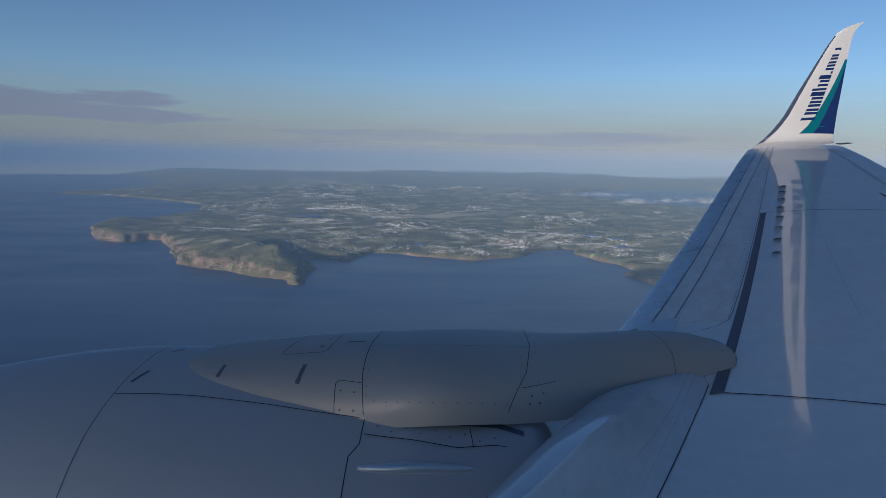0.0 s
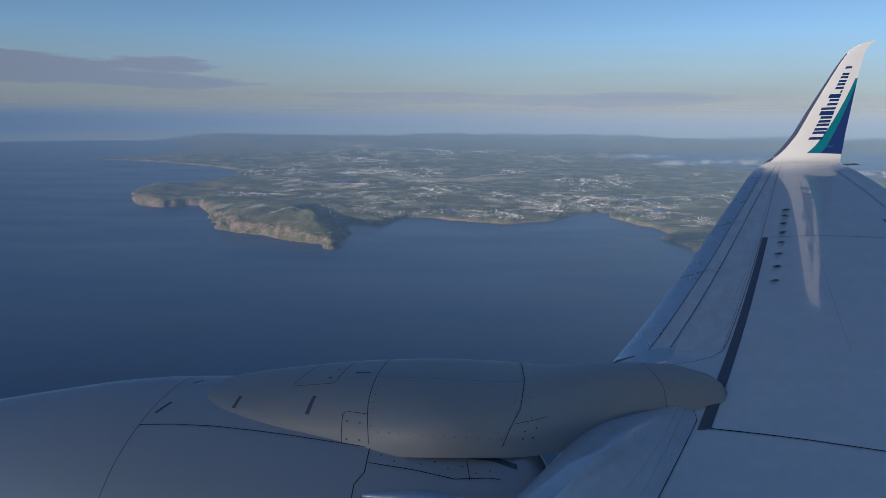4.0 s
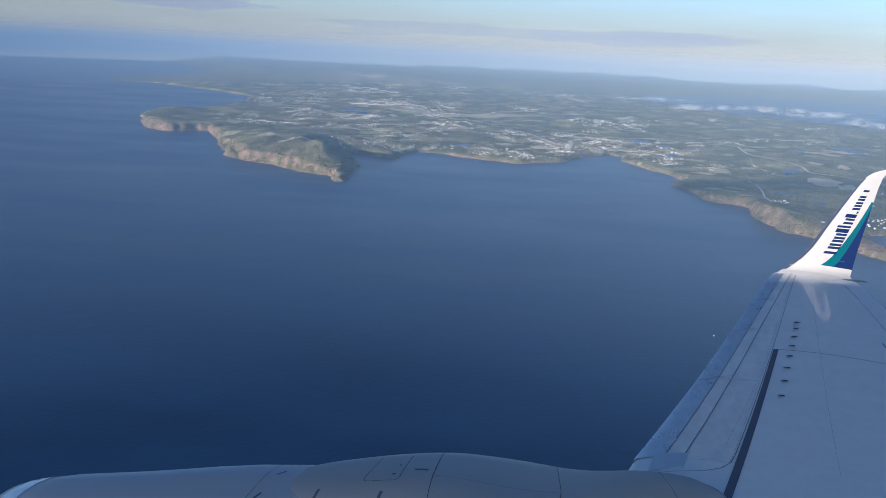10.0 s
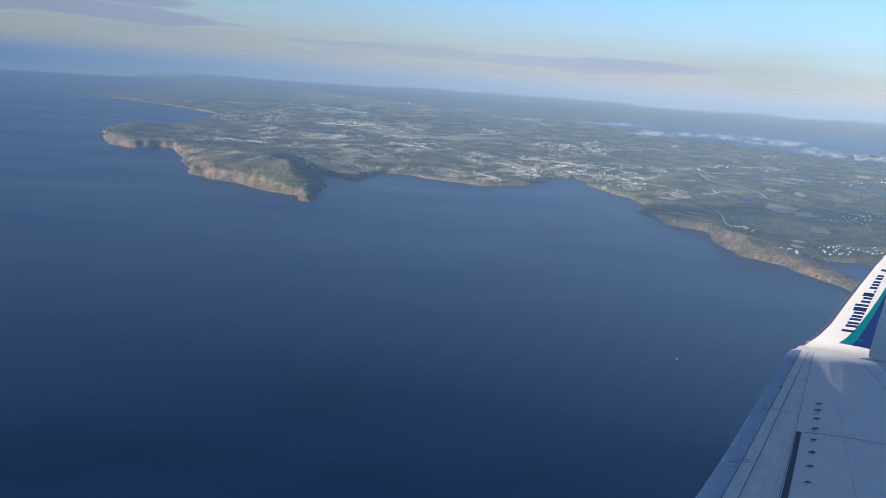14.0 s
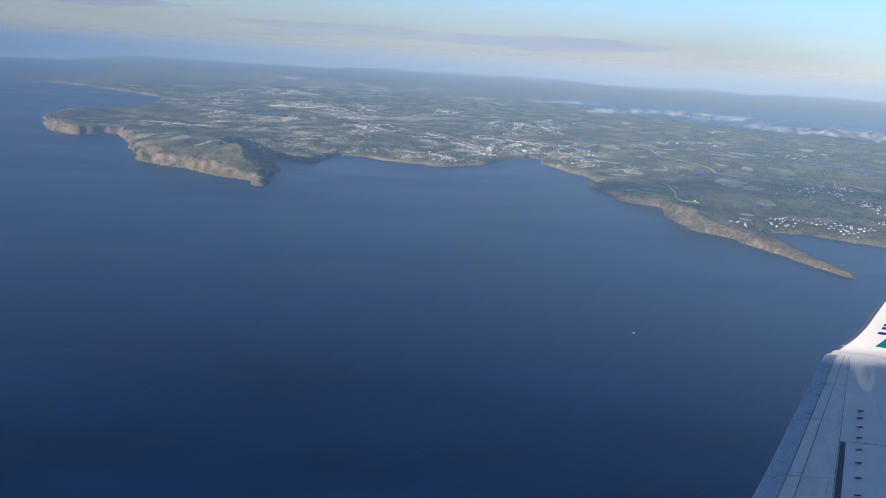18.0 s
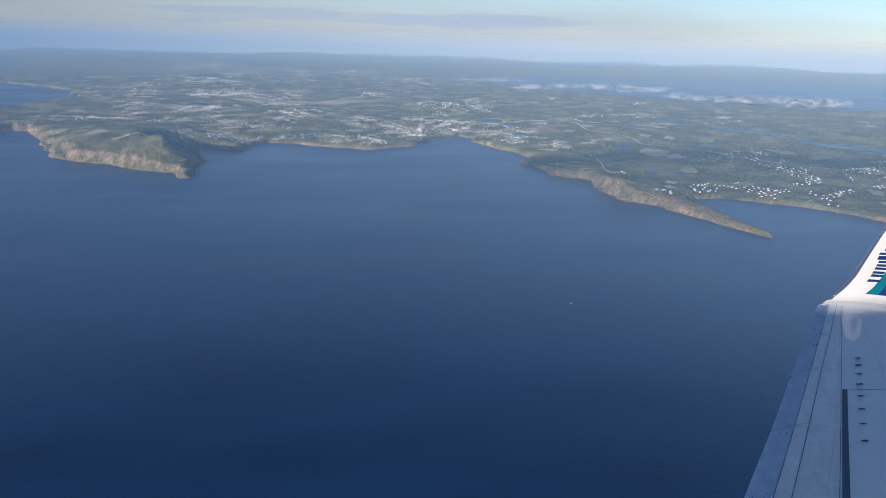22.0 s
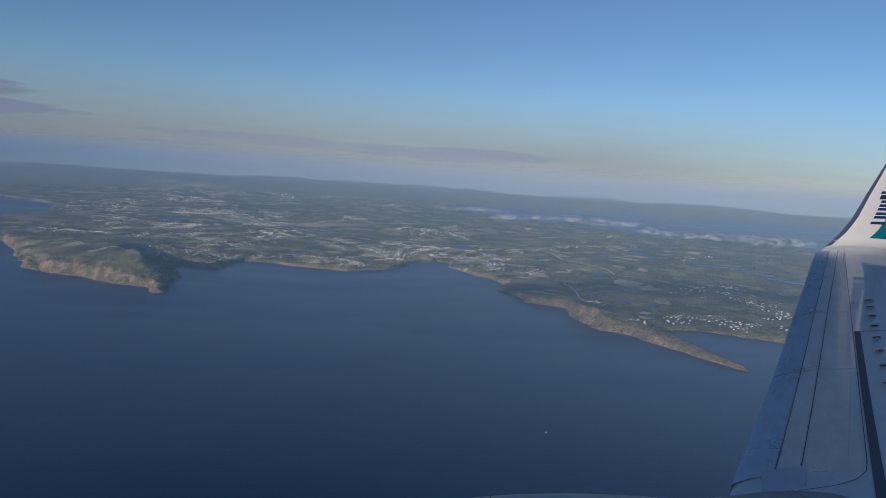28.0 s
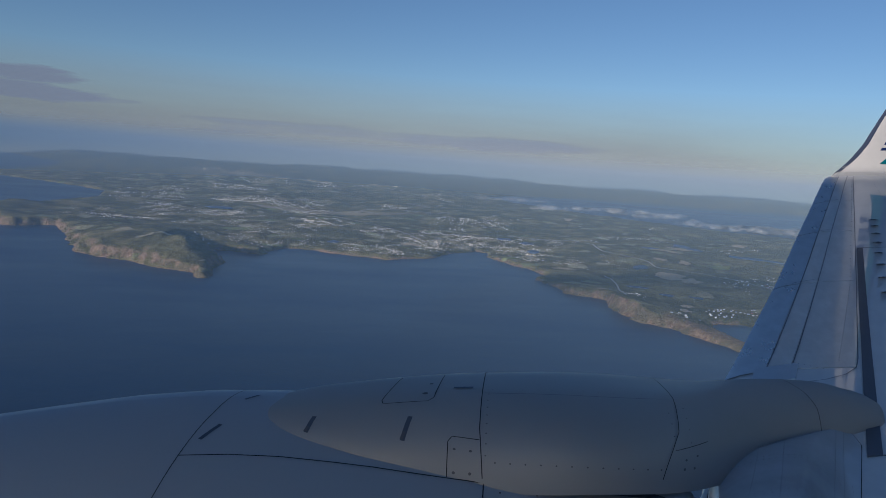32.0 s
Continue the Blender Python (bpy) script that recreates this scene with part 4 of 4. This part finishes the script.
strip("road", [(128, 1277), (248, 1365), (332, 1379), (404, 1304), (459, 1300), (458, 1123), (467, 1048), (475, 964), (498, 938)], 3.6, ROAD, "pale highway winding over the heath")
strip("road", [(372, 905), (352, 806), (335, 744)], 2.4, ROAD, "gravel track down to the shore")
strip("road", [(498, 938), (560, 820), (640, 740)], 2.2, ROAD, "pale road to the harbour village")
strip("road", [(150, 1200), (60, 1450), (-60, 1620), (-150, 1780)], 2.2, ROAD, "pale road between the towns")
strip("runway", [(60, 1735), (300, 1815)], 9, ROAD, "pale airport runway on the plain")
strip("runway", [(200, 2040), (320, 1980)], 7, ROAD, "pale airport runway crossing the plain")


def pond(x, y, a, b, turn):
    """Small lake with an uneven shore, lying on the land."""
    v = []
    n = 40
    c, s = math.cos(radians(turn)), math.sin(radians(turn))
    for k in range(n):
        w = 2 * math.pi * k / n
        r = 1 + 0.8 * float(fbm(np.array([x + 1.3 * math.cos(w)]), np.array([y + 1.3 * math.sin(w)]), 3)[0])
        px, py = a * r * math.cos(w), b * r * math.sin(w)
        v.append((x + px * c - py * s, y + px * s + py * c))
    P = np.array(v)
    z = float(max(relief(P[:, 0], P[:, 1]).max(), relief(np.array([x]), np.array([y]))[0])) + 0.3
    v3 = [(p[0], p[1], z) for p in v] + [(p[0], p[1], z - 3) for p in v]
    f = [tuple(range(n))] + [(i, i + n, (i + 1) % n + n, (i + 1) % n) for i in range(n)]
    tagged(link("pond", v3, f, POND, smooth=False), "still blue pond among heath", "pond", "ponds on the heath", kind="structure")


for q in ((684, 1296, 25, 14, 60), (669, 1223, 16, 18, 60), (444, 954, 8, 18, -25), (721, 1110, 42, 12, -50), (760, 1040, 38, 10, -50), (800, 925, 70, 14, -52), (375, 809, 12, 5, -25), (394, 767, 9, 4, -30),
          (424, 757, 8, 3, -30), (567, 1187, 15, 9, -25), (-4, 1112, 9, 13, 0), (313, 1264, 15, 18, -15), (328, 1117, 10, 14, -15), (341, 1218, 11, 14, -15), (-260, 1600, 34, 14, 10)):
    pond(*q)


def soil_material(name, low, high):
    m = Mat(name, low, 0.95)
    m.put("Base Color", m.mix(m.span(m.noise(0.25, 6, 0.7), 0.35, 0.68), low, high))
    m.put("Specular IOR Level", 0.1)
    return m.m


SOILS = [soil_material("bare_tan_soil", (0.40, 0.315, 0.19), (0.60, 0.50, 0.34)), soil_material("mown_grass", (0.16, 0.19, 0.07), (0.30, 0.31, 0.13)), soil_material("dry_airfield_grass", (0.25, 0.22, 0.14), (0.36, 0.32, 0.22))]


def field(x, y, a, b, kind):
    """Cleared field with an uneven edge, draped on the land: a across the line of sight, b along it."""
    CLEAR.append((x, y, max(a, b * 0.8) * 1.1))
    far = math.hypot(x, y)
    ux, uy = x / far, y / far
    n, pts = 36, []
    for ring in range(5):
        for k in range(n):
            w = 2 * math.pi * k / n
            e = ring / 4 * (1 + 0.9 * float(fbm(np.array([x + 1.6 * math.cos(w)]), np.array([y + 1.6 * math.sin(w)]), 3)[0]))
            px, py = a * e * math.cos(w), b * e * math.sin(w) * 0.8
            pts.append((x + px * uy + py * ux, y - px * ux + py * uy))
    P = np.array(pts)
    Z = relief(P[:, 0], P[:, 1]) + 0.55
    f = [(i * n + k, i * n + (k + 1) % n, (i + 1) * n + (k + 1) % n, (i + 1) * n + k) for i in range(4) for k in range(n)]
    text = ("bare tan field among dark woods", "mown green field among dark woods", "wide dry grass of an airfield")[kind]
    tagged(link("field", [(q[0], q[1], z) for q, z in zip(pts, Z)], f, SOILS[kind]), text, "field", "fields on the heath", kind="structure")


for q in ((646, 1226, 28, 36, 0), (574, 1138, 27, 15, 0), (510, 1026, 11, 19, 0), (601, 1009, 16, 50, 1), (552, 975, 13, 26, 1), (453, 884, 21, 30, 0), (473, 858, 12, 22, 0), (324, 942, 18, 11, 0), (391, 712, 6, 13, 0), (371, 680, 6, 13, 0)):
    field(*q)
for q in ((879, 1407, 19, 32, 0), (615, 1787, 14, 44, 0), (541, 1008, 8, 38, 0), (317, 775, 9, 10, 0), (123, 1137, 15, 18, 0), (268, 1030, 12, 14, 1), (-155, 1176, 20, 24, 1), (-217, 1247, 14, 20, 1), (2, 1668, 150, 40, 2), (-60, 1120, 10, 14, 1)):
    field(*q)


def leaf_material():
    m = Mat("dark_conifer_green", (0.05, 0.06, 0.025), 0.95)
    g = m.node("NewGeometry")
    m.put("Base Color", m.ramp(g.outputs["Random Per Island"], [(0.0, (0.040, 0.046, 0.020)), (0.6, (0.068, 0.073, 0.030)), (1.0, (0.11, 0.105, 0.045))]))
    m.put("Specular IOR Level", 0.1)
    return m.m


def woods(count, seed):
    """Low rounded clumps of trees strewn over the nearer land, thicker where the woods are, in one mesh."""
    rs = np.random.RandomState(seed)
    a = np.radians(rs.uniform(-32, 50, count))
    d = np.exp(rs.uniform(math.log(560), math.log(2500), count))
    x, y = d * np.sin(a), d * np.cos(a)
    keep = (fbm(x / 70, y / 70, 4) > -0.10 + 0.12 * rs.rand(count)) & (shore_distance(x, y) > 14)
    keep &= ~((np.abs(x - 345) < 45) & (y < 640))
    for cx, cy, cr in CLEAR:
        keep &= (x - cx) ** 2 + (y - cy) ** 2 > cr * cr
    x, y, d = x[keep], y[keep], d[keep]
    z = relief(x, y)
    n = len(x)
    size = (0.30 + 0.36 * rs.rand(n)) * np.minimum(d, 1500) / 950
    ring = np.array([(math.cos(k * math.pi / 2.5), math.sin(k * math.pi / 2.5)) for k in range(5)])
    v = np.zeros((n, 11, 3))
    for k in range(5):
        j = 0.75 + 0.5 * rs.rand(n)
        v[:, k] = np.stack([x + ring[k, 0] * size * j, y + ring[k, 1] * size * j, z - 0.2], 1)
        v[:, 5 + k] = np.stack([x + ring[k, 0] * size * j * 0.75, y + ring[k, 1] * size * j * 0.75, z + size * 0.5], 1)
    v[:, 10] = np.stack([x, y, z + size * (0.7 + 0.3 * rs.rand(n))], 1)
    f = [(k, (k + 1) % 5, 5 + (k + 1) % 5, 5 + k) for k in range(5)]
    quad = (np.arange(n)[:, None, None] * 11 + np.array(f)[None]).reshape(-1, 4)
    tri = (np.arange(n)[:, None, None] * 11 + np.array([(5 + k, 5 + (k + 1) % 5, 10) for k in range(5)])[None]).reshape(-1, 3)
    me = bpy.data.meshes.new("woods")
    me.vertices.add(n * 11)
    me.vertices.foreach_set("co", v.ravel().astype(np.float32))
    loops = np.concatenate([quad.ravel(), tri.ravel()]).astype(np.int32)
    me.loops.add(len(loops))
    me.loops.foreach_set("vertex_index", loops)
    me.polygons.add(len(quad) + len(tri))
    me.polygons.foreach_set("loop_start", np.concatenate([np.arange(len(quad)) * 4, len(quad) * 4 + np.arange(len(tri)) * 3]).astype(np.int32))
    me.update(calc_edges=True)
    me.materials.append(leaf_material())
    tagged(new("woods", me), "dark conifer woods scattered over the coastal heath", "trees", kind="stuff")


woods(60000, 31)


# ---- fog, smoke and cloud ----
def puff_material(name, colour, thick, scale, lo, hi):
    m = Mat(name, colour, 1.0)
    n = m.noise(scale, 6, 0.62)
    m.put("Alpha", m.calc("MULTIPLY", m.span(n, lo, hi), thick))
    m.put("Specular IOR Level", 0.0)
    return m.m


FOG = puff_material("white_fog", (0.62, 0.64, 0.66), 0.42, 0.045, 0.46, 0.74)
SMOKE = puff_material("pale_smoke", (0.62, 0.62, 0.62), 0.13, 0.12, 0.30, 0.62)


def cloudlet(name, blobs, material, label, category="cloud"):
    """Lumpy low cloud of flattened rounded clumps in one mesh."""
    bm = bmesh.new()
    for x, y, z, a, b, c in blobs:
        m = Matrix.Translation((x, y, z)) @ Matrix.Diagonal((a, b, c, 1))
        got = bmesh.ops.create_icosphere(bm, subdivisions=3, radius=1.0, matrix=m)
        for w in got["verts"]:
            k = 1 + 0.45 * noise.noise(w.co * 0.06) + 0.3 * noise.noise(w.co * 0.15)
            w.co = Vector((x, y, z)) + (w.co - Vector((x, y, z))) * k
    me = bpy.data.meshes.new(name)
    bm.to_mesh(me)
    bm.free()
    me.materials.append(material)
    me.polygons.foreach_set("use_smooth", [True] * len(me.polygons))
    tagged(new(name, me), label, category, kind="stuff")


rs = random.Random(5)
bank = []
for x, y, a, b, n, c in ((529, 2631, 110, 100, 6, 5), (751, 2703, 80, 80, 5, 5), (747, 2279, 55, 70, 5, 5), (885, 2360, 50, 60, 5, 5), (999, 2353, 70, 90, 8, 5), (1083, 2250, 80, 110, 9, 6), (1143, 1905, 120, 130, 16, 7), (1290, 1810, 100, 90, 22, 9), (1390, 1790, 90, 70, 20, 9)):
    far = math.hypot(x, y)
    ux, uy = x / far, y / far
    for k in range(n):
        p, q = rs.uniform(-1, 1) * a, rs.uniform(-1, 1) * b
        bank.append((x + p * uy + q * ux, y - p * ux + q * uy, 8 + rs.uniform(0, 5), rs.uniform(20, 44), rs.uniform(20, 44), c * rs.uniform(0.7, 1.6)))
cloudlet("fog_bank", bank, FOG, "low white fog bank lying along the far shore")
cloudlet("smoke_puff", [(165, 1128, 10, 7, 6, 6), (169, 1130, 17, 6, 6, 5), (161, 1126, 6, 5, 5, 4)], SMOKE, "thin white smoke rising over the bay town", "smoke")
cloudlet("smoke_puff", [(210, 1120, 6, 9, 6, 5), (202, 1124, 10, 6, 5, 4)], SMOKE, "thin white smoke drifting at the shore", "smoke")
cloudlet("smoke_puff", [(300, 1040, 7, 6, 5, 4), (307, 1046, 11, 5, 5, 4)], SMOKE, "thin white smoke above the heath", "smoke")


def arc(name, az0, az1, el0, el1, radius, material, label, n=60, m=10):
    """Far sheet of sky or haze on an upright arc round the place."""
    v = []
    for i in range(n + 1):
        a = radians(az0 + (az1 - az0) * i / n)
        for j in range(m + 1):
            e = radians(el0 + (el1 - el0) * j / m)
            v.append((radius * math.sin(a), radius * math.cos(a), EYE + radius * math.tan(e)))
    ob = link(name, v, quads(n + 1, m + 1), material)
    return tagged(ob, label, "cloud", kind="structure")


def cloud_sheet(name, colour, az0, az1, el0, el1, radius, strength, thick, stretch, lo, hi, soft=0.35, even=False):
    """Backdrop cloud: a glowing sheet whose edges thin out by noise."""
    m = Mat(name, colour, 1.0)
    m.put("Base Color", (0, 0, 0, 1)).put("Specular IOR Level", 0.0)
    p = m.node("TexCoord").outputs["Object"]
    east = m.span(m.node("SeparateXYZ", [(0, p)]).outputs[0], -3200, 600)
    m.put("Emission Color", m.mix(east, tuple(c * 0.62 for c in colour), colour)).put("Emission Strength", strength)
    q = m.node("Mapping", [("Vector", p), ("Scale", (0.001, 0.001, 0.001 * stretch))]).outputs[0]
    n = m.node("TexNoise", [("Vector", q), ("Scale", 1.6), ("Detail", 4.0), ("Roughness", 0.5)]).outputs[0]
    z = m.node("SeparateXYZ", [(0, p)]).outputs[2]
    z0, z1 = EYE + radius * math.tan(radians(el0)), EYE + radius * math.tan(radians(el1))
    up = m.calc("MULTIPLY", m.span(z, z0, z0 + (z1 - z0) * soft), m.span(z, z1, z1 - (z1 - z0) * soft))
    x = m.node("SeparateXYZ", [(0, p)]).outputs[0]
    x0, x1 = radius * math.sin(radians(az0)), radius * math.sin(radians(az1))
    side = m.calc("MULTIPLY", m.span(x, x0, x0 + (x1 - x0) * 0.12), m.span(x, x1, x1 - (x1 - x0) * 0.3))
    edge = m.calc("MULTIPLY", up, side)
    body = m.span(m.calc("ADD", n, m.calc("MULTIPLY", m.calc("SUBTRACT", edge, 1.0), 0.5)), lo, hi)
    if even:
        body = m.calc("MULTIPLY", edge, m.span(n, 0.3, 0.7, 0.86, 1.0))
    m.put("Alpha", m.calc("MULTIPLY", body, thick))
    arc(name, az0, az1, el0, el1, radius, m.m, "soft grey cloud bank low in the sky")


cloud_sheet("cloud_bank", (0.25, 0.285, 0.355), -50, -11, 1.4, 4.9, 4700, 0.85, 0.85, 8.0, 0.31, 0.40)
cloud_sheet("cloud_layer", (0.345, 0.370, 0.375), -62, 74, -5.0, 6.4, 4760, 0.66, 0.86, 9.0, 0, 1, 0.42, True)
cloud_sheet("cloud_streak", (0.245, 0.285, 0.35), -14, 28, 0.7, 2.3, 4720, 0.86, 0.7, 9.0, 0.24, 0.46)


def haze():
    """Added see-through sheet hung out over the sea, distance haze painted in its tint and opacity, through which all
    the land and the far sea are seen: clear at its foot, denser towards the horizon, thinning out above it.
    """
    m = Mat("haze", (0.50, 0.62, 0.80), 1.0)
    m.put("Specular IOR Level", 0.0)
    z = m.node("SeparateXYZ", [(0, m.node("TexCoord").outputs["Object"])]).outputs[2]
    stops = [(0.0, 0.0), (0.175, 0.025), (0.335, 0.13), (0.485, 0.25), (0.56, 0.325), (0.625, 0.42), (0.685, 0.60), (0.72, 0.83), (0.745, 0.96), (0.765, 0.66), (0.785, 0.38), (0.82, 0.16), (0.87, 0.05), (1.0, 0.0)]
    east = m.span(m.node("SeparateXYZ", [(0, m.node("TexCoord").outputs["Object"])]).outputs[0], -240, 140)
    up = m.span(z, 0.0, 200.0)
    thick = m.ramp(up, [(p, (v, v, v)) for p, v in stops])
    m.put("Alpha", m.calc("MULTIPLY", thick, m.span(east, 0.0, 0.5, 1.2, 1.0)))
    # airlight put into the sheet's colour: bluer to the west, paler at the horizon
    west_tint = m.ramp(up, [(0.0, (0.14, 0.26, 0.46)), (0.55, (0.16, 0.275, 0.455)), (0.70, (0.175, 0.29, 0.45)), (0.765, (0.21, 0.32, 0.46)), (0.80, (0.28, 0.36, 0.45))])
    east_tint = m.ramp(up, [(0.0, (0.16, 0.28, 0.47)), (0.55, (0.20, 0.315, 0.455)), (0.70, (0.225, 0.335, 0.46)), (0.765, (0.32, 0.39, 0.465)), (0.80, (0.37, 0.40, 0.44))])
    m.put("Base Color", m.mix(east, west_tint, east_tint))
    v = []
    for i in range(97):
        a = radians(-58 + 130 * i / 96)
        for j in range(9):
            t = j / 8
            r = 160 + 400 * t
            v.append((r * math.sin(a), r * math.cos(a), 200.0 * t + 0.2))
    tagged(link("painted_haze_sheet", v, quads(97, 9), m.m), "added see-through sheet painted with bluish haze for sea and far land", "haze", kind="structure")


haze()


# ---- boats on the sea ----
def boat(x, y, turn, label):
    ob = new("boat")
    ob.matrix_world = Matrix.Translation((x, y, 0.05)) @ Matrix.Rotation(radians(turn), 4, "Z") @ Matrix.Scale(0.5, 4)
    tagged(ob, label, "boat", "boats on the bay")
    deck = [(-1.6, -0.5), (0.6, -0.55), (1.5, -0.25), (1.9, 0), (1.5, 0.25), (0.6, 0.55), (-1.6, 0.5)]
    v = [(a * 0.85, b * 0.7, -0.15) for a, b in deck] + [(a, b, 0.45) for a, b in deck]
    link("hull", v, [tuple(range(6, -1, -1)), tuple(range(7, 14))] + [(i, (i + 1) % 7, (i + 1) % 7 + 7, i + 7) for i in range(7)], SIDING[0], ob, smooth=False)
    c = [(-0.6, -0.35), (0.4, -0.35), (0.4, 0.35), (-0.6, 0.35)]
    v = [(a, b, 0.45) for a, b in c] + [(a * 0.85, b * 0.85, 1.15) for a, b in c]
    link("cabin", v, [(4, 5, 6, 7)] + [(i, (i + 1) % 4, (i + 1) % 4 + 4, i + 4) for i in range(4)], SIDING[0], ob, smooth=False)


boat(150, 377, 40, "small white motor boat on open water")
boat(262, 985, 15, "small white boat close to the bay's shore")
